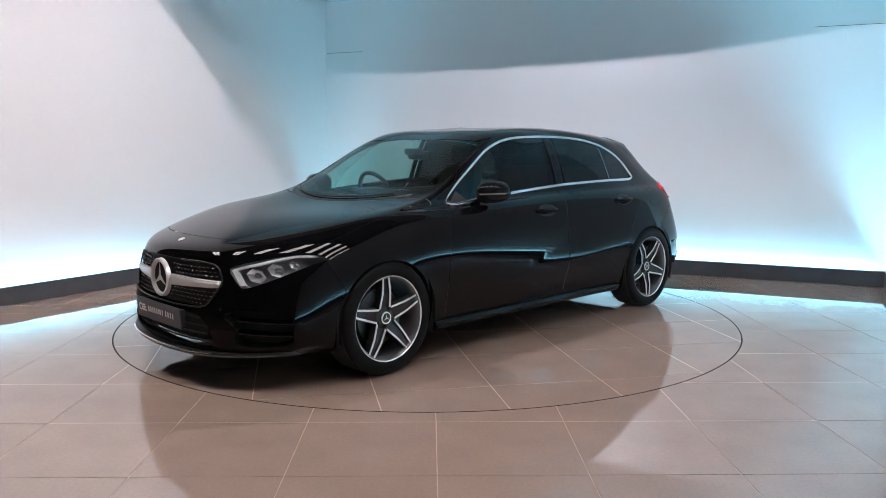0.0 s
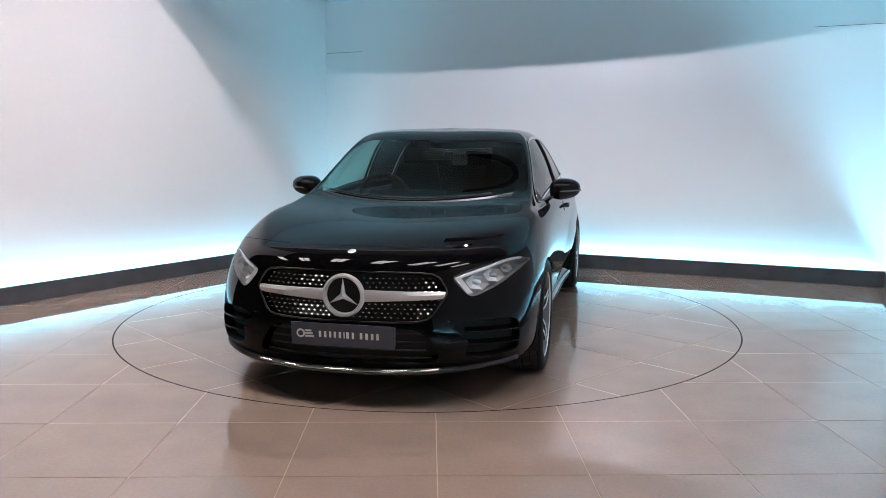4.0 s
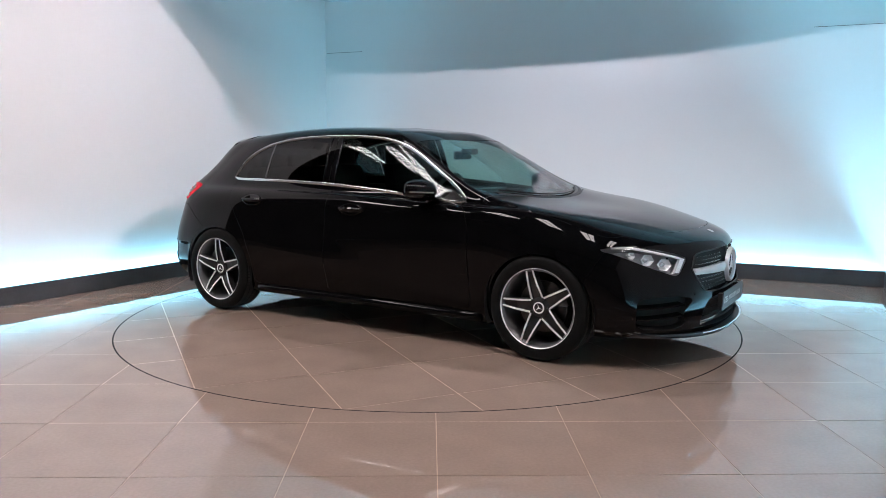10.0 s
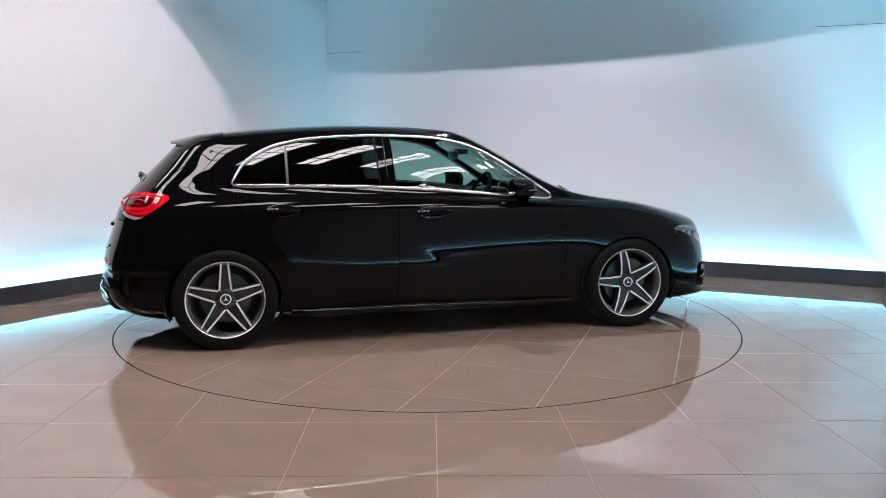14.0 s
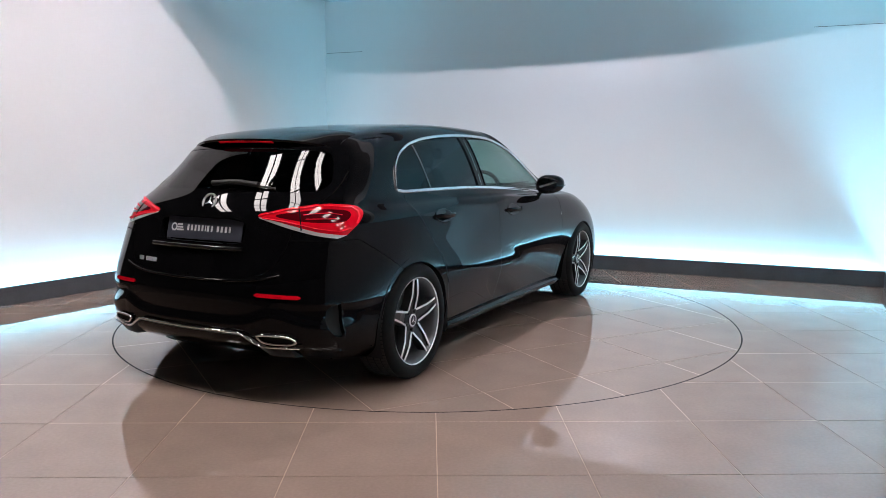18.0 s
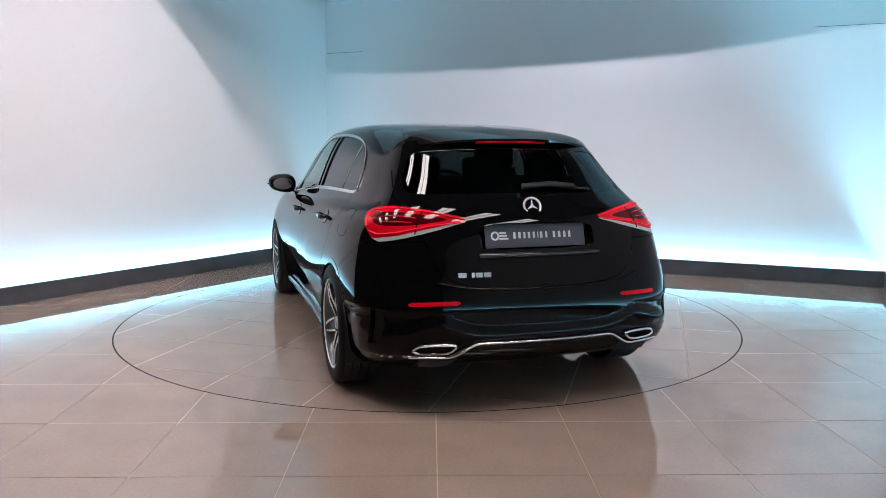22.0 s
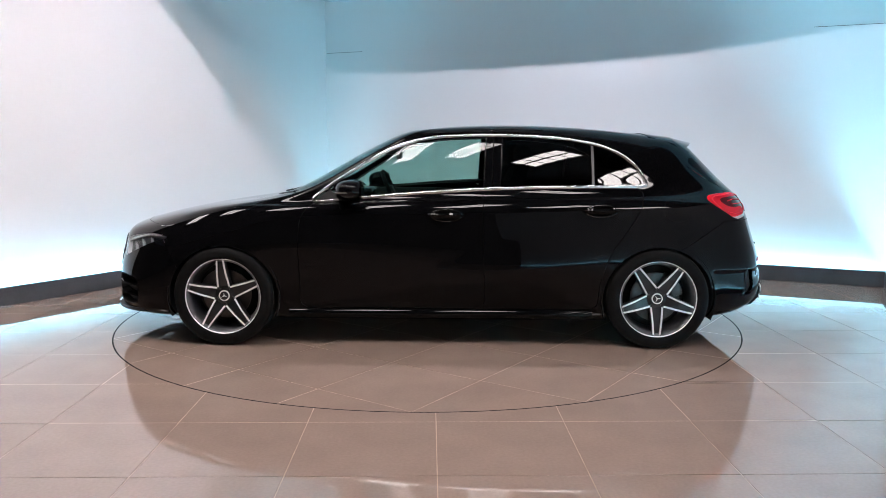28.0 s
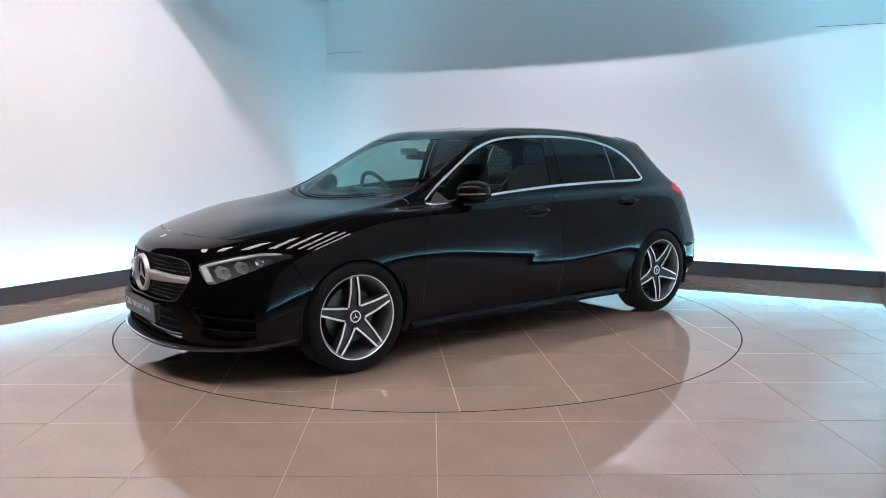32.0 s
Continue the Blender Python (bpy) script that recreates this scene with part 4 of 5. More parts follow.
def on_corner(q, z, side, rear, out=0.0):
    """A point of the skin seen along the corner's diagonal."""
    r = math.sqrt(0.5)
    if rear:
        o = Vector((q * r - 3 * r, side * (q * r + 3 * r), z))
        d = Vector((r, -side * r, 0))
    else:
        o = Vector((-q * r + 3 * r, side * (q * r + 3 * r), z))
        d = Vector((-r, -side * r, 0))
    p, n = on_skin(o, d)
    return p + n * out


def mix_path(pts, n):
    """Points spaced evenly along a polyline."""
    pts = [Vector(p) for p in pts]
    d = [0.0]
    for a, b in zip(pts, pts[1:]):
        d.append(d[-1] + (b - a).length)
    out = []
    for k in range(n):
        t = d[-1] * k / (n - 1)
        i = max(j for j in range(len(d) - 1) if d[j] <= t + 1e-9)
        f = (t - d[i]) / max(1e-9, d[i + 1] - d[i])
        out.append(pts[i].lerp(pts[i + 1], min(1, f)))
    return out


def solid_strip(bm, rows):
    """A closed bar through matching rings of points."""
    rings = [[bm.verts.new(p) for p in r] for r in rows]
    n = len(rings[0])
    for a, b in zip(rings, rings[1:]):
        for i in range(n):
            bm.faces.new((a[i], a[(i + 1) % n], b[(i + 1) % n], b[i]))
    bm.faces.new(rings[0])
    bm.faces.new(rings[-1])


def add_window_trim(car):
    out = rounded(DLO, 2)
    for side in (1, -1):
        bm = bmesh.new()
        loop = [on_side(x, z, side, 0.001) for x, z in out]
        sweep(bm, loop, 0.0036, 8, closed=True, flat=2.9)
        part("window_trim", bm, M_TRIM, car, "bright silver strip round the side windows", smooth=60)
        # seals and pillar edges
        for x0, x1 in ((-.387, -.385), (-.283, -.281)):
            bm = bmesh.new()
            sweep(bm, [on_side(x0 - .06 * (z - 1.15), z, side, 0.001) for z in np.linspace(1.0, 1.315, 8)], 0.005, 8)
            part("pillar_edge", bm, M_PAINT, car, smooth=0)


def add_grille(car):
    grille = [o for o in car.children if o.name.startswith("grille")][0]
    loop = [p for p in rounded([(y, z) for y, z in GRILLE if y >= 0] + [(-y, z) for y, z in reversed(GRILLE) if y >= 0], 1)]
    bm = bmesh.new()
    sweep(bm, [on_front(y, z, 0.002) for y, z in loop], 0.0045, 8, closed=True)
    part("grille_frame", bm, M_SATIN, grille, "black surround", smooth=60)
    f = np.array(loop)
    bm = bmesh.new()
    for r in range(-6, 7):
        for c in range(-16, 17):
            y, z = 0.031 * (c + 0.5 * (r % 2)), 0.545 + 0.0205 * r
            if outline_field(f, [y], [z])[0] > -0.014 or math.hypot(y, z - .545) < .112 or abs(z - .545) < .026 - .018 * abs(y) / .48:
                continue
            p = on_front(y, z, -0.012)
            box(bm, (p.x - .008, y - .0048, z - .0028), (p.x + .002, y + .0048, z + .0028), bevel=0.0012, seg=1)
    ob = part("grille_studs", bm, M_CHROME, grille, "rows of small chrome studs")
    ob["kind"] = "stuff"
    for side in (1, -1):
        bm = bmesh.new()
        rows = []
        for t in np.linspace(0, 1, 14):
            y = side * (.095 + .383 * t)
            h = .029 - .013 * t
            p = on_front(y, .545 + .004 * t, 0.0)
            rows.append([(p.x - .03, y, p.z + h * .8), (p.x + .004, y, p.z + h), (p.x + .014, y, p.z + h * .25), (p.x + .004, y, p.z - h), (p.x - .03, y, p.z - h * .8)])
        solid_strip(bm, rows)
        part("grille_bar", bm, M_SILVER, grille, "satin silver bar", smooth=50)
    x0 = on_front(0, .545).x + .012
    bm = bmesh.new()
    m = Matrix.Translation((x0, 0, .545)) @ Matrix.Rotation(radians(-90), 4, "Z")
    lathe(bm, [(.086, .0), (.089, .010), (.097, .013), (.104, .008), (.106, -.012), (.086, -.012)], 56, closed=True)
    bmesh.ops.transform(bm, matrix=m, verts=bm.verts)
    part("emblem_ring", bm, M_SILVER, grille, "silver ring with a three-pointed star", smooth=45)
    bm = bmesh.new()
    star3(bm, .088, .003)
    bmesh.ops.transform(bm, matrix=m, verts=bm.verts)
    part("emblem_star", bm, M_SILVER, grille, "chrome three-pointed star")
    bm = bmesh.new()
    lathe(bm, [(0.001, -.006), (.084, -.006)], 40)
    bmesh.ops.transform(bm, matrix=m, verts=bm.verts)
    part("emblem_disc", bm, M_MATT, grille)


def add_front(car):
    intake = [o for o in car.children if o.name.startswith("lower_intake")][0]
    for z in (.245, .285, .325, .365):
        bm = bmesh.new()
        w = .40 if z > .26 else .43
        sweep(bm, [on_front(y, z, -0.022) for y in np.linspace(-w, w, 22)], 0.008, 6, flat=.6)
        part("slat", bm, M_MATT, intake)
    sides = [o for o in car.children if o.name.startswith("side_intake")]
    for ob, side in zip(sides, (1, -1)):
        loop = rounded(SIDE_INTAKE, 2)
        rim = [on_front(side * a, b, -.001) for a, b in loop + loop[:1]]
        bm = bmesh.new()
        ribbon(bm, rim, [p + Vector((-.09, -side * .05, 0)) for p in rim])
        part("intake_edge", bm, M_MATT, ob, smooth=40)
        for z0, z1 in ((.375, .365), (.315, .302)):
            bm = bmesh.new()
            rows = []
            for t in np.linspace(0, 1, 12):
                y = side * (.585 + .222 * t)
                z = z0 + (z1 - z0) * t
                p = on_front(y, z, 0.004)
                q = on_front(y, z, -0.05)
                rows.append([(p.x, p.y, z + .003), (p.x, p.y, z - .003), (q.x, q.y, z - .004), (q.x, q.y, z + .012)])
            solid_strip(bm, rows)
            part("fin", bm, M_PAINT, ob, "gloss black fin", smooth=40)
    # splitter with its bright blade
    bm = bmesh.new()
    rows = []
    for y in np.linspace(-.80, .80, 41):
        p = on_front(y, .215, 0.0)
        e = .020 * max(0, 1 - (abs(y) / .84) ** 4) + .008
        zc = .178 + .03 * (abs(y) / .8) ** 2
        rows.append([(p.x - .10, y, zc + .012), (p.x + e, y, zc + .012), (p.x + e + .004, y, zc + .002), (p.x + e - .006, y, zc - .010), (p.x - .10, y, zc - .012)])
    solid_strip(bm, rows)
    part("splitter", bm, M_SATIN, car, "gloss black front splitter", smooth=40)
    bm = bmesh.new()
    sweep(bm, [(on_front(y, .215).x + .024 * max(0, 1 - (abs(y) / .84) ** 4) + .006, y, .189 + .03 * (abs(y) / .8) ** 2) for y in np.linspace(-.46, .46, 30)], 0.0075, 8, flat=.8)
    part("splitter_blade", bm, M_CHROME, car, "chrome blade along the front lip", smooth=60)
    # bonnet badge
    p, n = on_skin((2.12, 0, 3), (0, 0, -1))
    bm = bmesh.new()
    lathe(bm, [(0.001, .004), (.017, .004), (.021, .001)], 28, "z")
    bmesh.ops.transform(bm, matrix=Matrix.Translation(p) @ n.to_track_quat("Z", "Y").to_matrix().to_4x4(), verts=bm.verts)
    part("bonnet_badge", bm, M_SILVER, car, "small round silver badge", smooth=40)
    # parking sensors
    for y in (-.50, .50):
        bm = bmesh.new()
        bmesh.ops.create_uvsphere(bm, u_segments=14, v_segments=8, radius=.011, matrix=Matrix.Translation(on_front(y, .43, -.007)))
        part("parking_sensor", bm, M_PAINT, car, smooth=0)


def plate(name, place, car, label):
    """A show plate with a white logo shape and letter-sized bars."""
    ob = new(name)
    ob.parent = car
    ob.matrix_basis = place
    bm = bmesh.new()
    box(bm, (-.262, -.006, -.056), (.262, 0.0, .056), bevel=.002)
    part("plate_panel", bm, M_PLATE, ob, "slate grey plate panel")
    bm = bmesh.new()
    lathe(bm, [(.013, .0012), (.022, .0012)], 28)
    bmesh.ops.translate(bm, vec=(.212, 0, .002), verts=bm.verts)
    for z, w in ((.016, .034), (.002, .04), (-.012, .046)):
        box(bm, (.190 - w, 0.0, z - .0045), (.190, .0015, z + .0045))
    part("plate_logo", bm, M_WHITE, ob, "white logo shape")
    x = -.118
    for k, w in enumerate((.022, .022, .019, .021, .020, .009, .024, .019, 0.012, .023, .024, .022, .022)):
        if k != 8:
            bm = bmesh.new()
            box(bm, (-x - w * .55, 0.0, -.013), (-x, .0015, .017))
            part("letter_bar", bm, M_WHITE, ob)
        x += w + .0045
    return ob


def add_plates(car):
    x = on_front(0, .355).x + .018
    plate("front_plate", Matrix.Translation((x, 0, .354)) @ Matrix.Rotation(radians(-90), 4, "Z") @ Matrix.Rotation(radians(-3), 4, "X"), car, "front")
    for s in (-1, 1):
        bm = bmesh.new()
        box(bm, (x - .03, s * .24 - .02, .31), (x - .004, s * .24 + .02, .40))
        part("plate_bracket", bm, M_SATIN, car)
    # dark carrier behind the grille and the air intakes
    bm = bmesh.new()
    box(bm, (1.75, -.55, .19), (2.02, .55, .63))
    part("bumper_carrier", bm, M_FLAP, car, "black carrier behind the front bumper")
    for s in (-1, 1):
        bm = bmesh.new()
        box(bm, (1.745, min(s * .552, s * .73), .19), (1.88, max(s * .552, s * .73), .50))
        part("bumper_carrier", bm, M_FLAP, car, "black carrier behind the front bumper")
    xr = on_rear(0, .83).x
    plate("rear_plate", Matrix.Translation((xr + .040, 0, .832)) @ Matrix.Rotation(radians(90), 4, "Z") @ Matrix.Rotation(radians(14), 4, "X"), car, "rear")
    loop = rounded([(.285, .772), (.30, .80), (.295, .893), (-.295, .893), (-.30, .80), (-.285, .772)], 1)
    bm = bmesh.new()
    ribbon(bm, [on_rear(y, z) for y, z in loop + loop[:1]], [on_rear(y, z) + Vector((.062, 0, 0)) for y, z in loop + loop[:1]])
    part("recess_edge", bm, M_BLACK, car)
    bm = bmesh.new()
    sweep(bm, [on_rear(y, .597 + .03 * (abs(y) / .5) ** 4, -.002) for y in np.linspace(-.53, .53, 30)], .009, 10, flat=.8)
    part("bumper_step", bm, M_PAINT, car, "rounded bumper edge", smooth=60)
    bm = bmesh.new()
    sweep(bm, [on_rear(y, .748, .006) for y in np.linspace(-.31, .31, 14)], .012, 8)
    part("tailgate_handle", bm, M_BLACK, car, "gloss black handle ledge", smooth=60)


def add_mirrors(car):
    for side in (1, -1):
        mir = new("wing_mirror")
        mir.parent = car
        bm = bmesh.new()
        bmesh.ops.create_uvsphere(bm, u_segments=28, v_segments=16, radius=1.0)
        for v in bm.verts:
            x, y, z = (math.copysign(abs(c) ** .82, c) for c in v.co)
            sx = .106 if x > 0 else .085
            v.co = (x * sx * (1 - .25 * y), y * .101, z * (.071 - .010 * y) * (1 if z > 0 else .95) + .006 * y)
            if x < 0:
                v.co.x = max(v.co.x, -.062)
        bmesh.ops.transform(bm, matrix=Matrix.Translation((.535, side * .912, .982)) @ Matrix.Diagonal((1, side, 1, 1)), verts=bm.verts)
        part("mirror_shell", bm, M_PAINT, mir, "gloss black mirror cap", smooth=0)
        bm = bmesh.new()
        bmesh.ops.create_circle(bm, cap_ends=True, segments=28, radius=1.0)
        for v in bm.verts:
            v.co = (0, v.co.x * .072, v.co.y * .044)
        bmesh.ops.transform(bm, matrix=Matrix.Translation((.4705, side * .912, .982)), verts=bm.verts)
        part("mirror_glass", bm, M_MIRROR, mir, "mirror glass")
        bm = bmesh.new()
        solid_strip(bm, [[(.59 + a, side * y, z + b) for a, b in ((.045, 0), (.0, .016), (-.045, 0), (0, -.016))] for y, z in ((.765, .90), (.80, .912), (.84, .938), (.875, .955))])
        part("mirror_arm", bm, M_BLACK, mir, "gloss black arm", smooth=60)
        bm = bmesh.new()
        sweep(bm, [(.535 + .108 * math.cos(a) * (1 - .25 * math.sin(a)), side * (.912 + .106 * math.sin(a)), .972 + .006 * math.sin(a)) for a in np.linspace(-.2, 1.35, 12)], .005, 6)
        part("indicator", bm, M_LENSW, mir, "pale indicator strip", smooth=60)
        bm = bmesh.new()
        prism(bm, [(.80, .905), (.70, .985), (.635, .925), (.66, .918)], 0, 1, lambda x, z, c: on_side(x, z, side, .003 - .012 * c))
        part("mirror_base", bm, M_MATT, mir, "black corner cover")


def add_handles(car):
    for side in (1, -1):
        for x, z in ((-.035, .838), (-.992, .866)):
            handle = new("door_handle")
            handle.parent = car
            bm = bmesh.new()
            p, n = on_skin((x - .01, side * 2.5, z - .004), (0, -side, 0))
            rings = []
            for r, o in ((1.04, -.002), (1.0, .0025), (.93, .004), (.8, .0028), (.5, .001), (.2, .0005)):
                rings.append([bm.verts.new(on_side(p.x + r * .098 * math.cos(a), p.z + r * .040 * math.sin(a), side, o)) for a in np.linspace(0, 2 * math.pi, 29)[:-1]])
            for a, b in zip(rings, rings[1:]):
                for i in range(28):
                    bm.faces.new((a[i], a[(i + 1) % 28], b[(i + 1) % 28], b[i]))
            bm.faces.new(rings[-1])
            part("handle_cup", bm, M_CUP, handle, "dark hollow behind the handle", smooth=0)
            bm = bmesh.new()
            rows = []
            for t in np.linspace(-1, 1, 13):
                c = p + Vector((.112 * t + .005, 0, .004))
                o = side * (.034 * (1 - t ** 4) + .003)
                h = .0155 * (1 - .45 * t ** 4)
                rows.append([(c.x, c.y + o, c.z + h * .85), (c.x, c.y + o + side * .007, c.z + h * .2), (c.x, c.y + o, c.z - h), (c.x, c.y + o - side * .010, c.z - h * .7), (c.x, c.y + o - side * .010, c.z + h * .6)])
            solid_strip(bm, rows)
            part("grip", bm, M_PAINT, handle, "gloss black pull handle", smooth=50)


def add_rear(car):
    # roof spoiler: the roof carried on over the glass
    bm = bmesh.new()
    rows = []
    for y in np.linspace(-.52, .52, 33):
        f = (abs(y) / .52)
        a = on_top(-1.36, y * .93, .004)
        b = on_top(-1.52, y * .98, .006)
        tipx = -1.715 + .15 * f ** 3
        tz = 1.296 - .028 * f ** 2 - .026 * f ** 6
        rows.append([(a.x, a.y, a.z - .012), (a.x, a.y, a.z), (b.x, b.y, max(b.z, tz + .018)), (tipx, y, tz), (tipx + .004, y, tz - .012), (tipx + .13, y * .97, tz - .035)])
    solid_strip(bm, rows)
    part("roof_spoiler", bm, M_PAINT, car, "gloss black roof spoiler", smooth=50)
    bm = bmesh.new()
    solid_strip(bm, [[(-1.715 + .15 * (abs(y) / .52) ** 3 + dx, y, 1.296 - .028 * (abs(y) / .52) ** 2 + dz) for dx, dz in ((.0005, -.012), (-.004, -.014), (.012, -.023), (.02, -.02))] for y in np.linspace(-.19, .19, 9)])
    part("high_brake_lamp", bm, M_RED, car, "red high-level brake lamp")
    # rear wiper
    wiper = new("rear_wiper")
    wiper.parent = car
    bm = bmesh.new()
    p = on_rear(.0, 1.045, .015)
    sweep(bm, [on_rear(y, z, .02 + .012 * (abs(y) < .16)) for y, z in ((.03, 1.040), (-.06, 1.046), (-.14, 1.050), (-.20, 1.050), (-.26, 1.046))], .014, 8)
    part("wiper_arm", bm, M_SATIN, wiper, "black wiper arm", smooth=60)
    bm = bmesh.new()
    sweep(bm, [on_rear(y, z, .010) for y, z in ((-.03, 1.055), (-.14, 1.055), (-.26, 1.045), (-.36, 1.036))], .006, 6)
    part("wiper_blade", bm, M_SATIN, wiper, smooth=60)
    # star badge and model bars
    p, n = on_skin((-4, 0, .968), (1, 0, 0))
    m = Matrix.Translation(p) @ Matrix.Rotation(radians(90), 4, "Z") @ Matrix.Rotation(radians(25), 4, "X")
    bm = bmesh.new()
    lathe(bm, [(.037, .002), (.040, .009), (.046, .009), (.048, .002)], 40, closed=True)
    star3(bm, .040, .004)
    bmesh.ops.transform(bm, matrix=m, verts=bm.verts)
    part("rear_emblem", bm, M_SILVER, car, "chrome ring with a three-pointed star", smooth=40)
    y = .415
    for w in (.036, .0, .012, .032, .034):
        if w:
            bm = bmesh.new()
            a, b = on_rear(y, .662, .003), on_rear(y - w, .662, .003)
            solid_strip(bm, [[(q.x, q.y, .662 + dz) for dz in (-.013, .013)] + [(q.x + .006, q.y, .662 + dz) for dz in (.013, -.013)] for q in (a, b)])
            part("badge_bar", bm, M_SILVER, car, "chrome badge bar")
        y -= (w or .014) + .006
    # low reflectors
    for side in (1, -1):
        bm = bmesh.new()
        solid_strip(bm, [[on_rear(side * yy, z, o) for z, o in ((.546 - .004 * k - .03 * yy + .0165, .004), (.546 - .004 * k - .03 * yy + .0165, -.004), (.527 + .004 * k - .03 * yy + .0165, -.004), (.527 + .004 * k - .03 * yy + .0165, .006))] for yy, k in ((.415, 2), (.43, 0), (.48, 0), (.53, 0), (.58, 0), (.632, 0), (.645, 1.5))])
        part("rear_reflector", bm, M_RED, car, "red reflector strip", smooth=40)
    # diffuser, tailpipe frames and bright strip
    bm = bmesh.new()
    rows = []
    for y in np.linspace(-.60, .60, 31):
        f = max(0, min(1, (.50 - abs(y)) / .14))
        z = .285 + .058 * f * f * (3 - 2 * f)
        p = on_rear(y, .35, .006)
        rows.append([(p.x + .002, y, z), (p.x + .05, y, z - .05), (p.x + .25, y, z - .08), (p.x + .25, y, z)])
    solid_strip(bm, rows)
    part("diffuser", bm, M_MATT, car, "black rear diffuser", smooth=40)
    bm = bmesh.new()
    path = []
    for y in np.linspace(-.645, .645, 61):
        f = max(0, min(1, (.475 - abs(y)) / .15))
        z = .296 + .060 * f * f * (3 - 2 * f)
        path.append(on_rear(y, z + .02, .014) + Vector((0, 0, -.02)))
    sweep(bm, path, .0062, 8, flat=.9)
    part("diffuser_strip", bm, M_CHROME, car, "chrome strip along the rear skirt", smooth=60)
    for side in (1, -1):
        pipe = new("tailpipe_trim")
        pipe.parent = car
        loop = rounded([(.425, .353), (.60, .350), (.635, .325), (.60, .310), (.475, .310)], 2)
        bm = bmesh.new()
        sweep(bm, [on_rear(side * a, b, .012) for a, b in loop], .0065, 8, closed=True)
        part("tailpipe_ring", bm, M_CHROME, pipe, "chrome tailpipe ring", smooth=60)
        bm = bmesh.new()
        bm.faces.new([bm.verts.new(on_rear(side * a, b, .007)) for a, b in loop])
        part("tailpipe_hollow", bm, M_GAP, pipe, "black hollow")
        # upright side slot of the bumper
        bm = bmesh.new()
        solid_strip(bm, [[on_corner(q + dq, z, side, True, o) for dq, o in ((-.012, -.024), (.008, -.006), (.004, .003), (-.006, .005))] for q, z in ((-.800, .512), (-.797, .47), (-.796, .42), (-.788, .37), (-.776, .334))])
        part("bumper_fin", bm, M_PAINT, car, "gloss black bumper fin", smooth=40)
        bm = bmesh.new()
        solid_strip(bm, [[on_corner(q, z + dz, side, True, o) for dz, o in ((-.006, -.02), (.004, -.02), (.003, .002), (-.005, .003))] for q, z in ((-.85, .345), (-.82, .338), (-.79, .333), (-.768, .332))])
        part("vent_sill", bm, M_PAINT, car, "gloss black vent sill", smooth=40)


def add_lamps(car):
    heads = [o for o in car.children if o.name.startswith("headlamp")]
    for ob, side in zip(heads, (1, -1)):
        f = rounded(HEADLAMP, 1)
        # bowl behind the lens
        bm = bmesh.new()
        n = len(f)
        cq, cz = sum(a for a, _ in f) / n, sum(b for _, b in f) / n
        r0 = [bm.verts.new(on_corner(a, b, side, False, -.002)) for a, b in f]
        r1 = [bm.verts.new(on_corner(cq + (a - cq) * .9, cz + (b - cz) * .85, side, False, -.055)) for a, b in f]
        for i in range(n):
            k = (i + 1) % n
            bm.faces.new((r0[i], r0[k], r1[k], r1[i]))
        bm.faces.new(r1)
        part("lamp_bowl", bm, M_BOWL, ob, "dark grey lamp housing", smooth=30)
        # brow and inner daylight strip
        bm = bmesh.new()
        path = mix_path([(a, b, 0) for a, b in ((-.69, .700), (-.80, .699), (-.905, .678), (-1.06, .643), (-1.118, .625))], 26)
        sweep(bm, [on_corner(p.x, p.y, side, False, -.012) for p in path], .0085, 8)
        part("daylight_strip", bm, M_DRL, ob, "white daylight strip", smooth=60)
        bm = bmesh.new()
        solid_strip(bm, [[on_corner(q + dq, z, side, False, o) for dq, o in ((-.016, -.004), (.016, -.004), (.013, -.03), (-.013, -.03))] for q, z in ((-1.112, .628), (-1.096, .605), (-1.076, .575), (-1.06, .553))])
        part("daylight_block", bm, M_DRL, ob, "white inner daylight block", smooth=40)
        # two faceted reflector bowls and a small outer one, each round a lens
        for q, z, r, wide in ((-1.000, .606, .036, 1.65), (-.893, .636, .034, 1.60), (-.800, .664, .022, 1.5)):
            c = on_corner(q, z, side, False, -.034)
            m = Matrix.Translation(c) @ Matrix.Rotation(radians(-90 + side * 24), 4, "Z") @ Matrix.Rotation(radians(-8), 4, "Y") @ Matrix.Diagonal((wide, 1, 1, 1))
            bm = bmesh.new()
            lathe(bm, [(r * 1.04, .004), (r * .9, -.002), (r * .7, -.009), (r * .42, -.014), (.001, -.016)], 6)
            bmesh.ops.transform(bm, matrix=m, verts=bm.verts)
            part("reflector_cell", bm, M_CELL, ob, "faceted silver reflector bowl")
            bm = bmesh.new()
            lathe(bm, [(.001, -.002), (r * .22, -.005), (r * .36, -.010), (r * .40, -.015)], 20)
            bmesh.ops.transform(bm, matrix=m, verts=bm.verts)
            part("projector_lens", bm, M_PROJ, ob, "projector lens", smooth=40)
    tails = [o for o in car.children if o.name.startswith("tail_lamp")]
    for ob, side in zip(tails, (1, -1)):
        for path, rad in (([(-.96, .921), (-.90, .928), (-.83, .930), (-.77, .920)], .004), ([(-.95, .902), (-.88, .903), (-.80, .902)], .004),
                          ([(-1.165, .913), (-1.03, .945), (-.87, .966), (-.71, .952), (-.67, .925), (-.70, .875)], .006), ([(-1.15, .902), (-1.03, .886), (-.9, .856), (-.79, .842), (-.73, .855)], .006)):
            bm = bmesh.new()
            sweep(bm, [on_corner(p.x, p.y, side, True, .001) for p in mix_path([(a, b, 0) for a, b in path], 16)], rad, 6, flat=.6)
            part("light_guide", bm, M_PINK, ob, "bright red light guide", smooth=60)
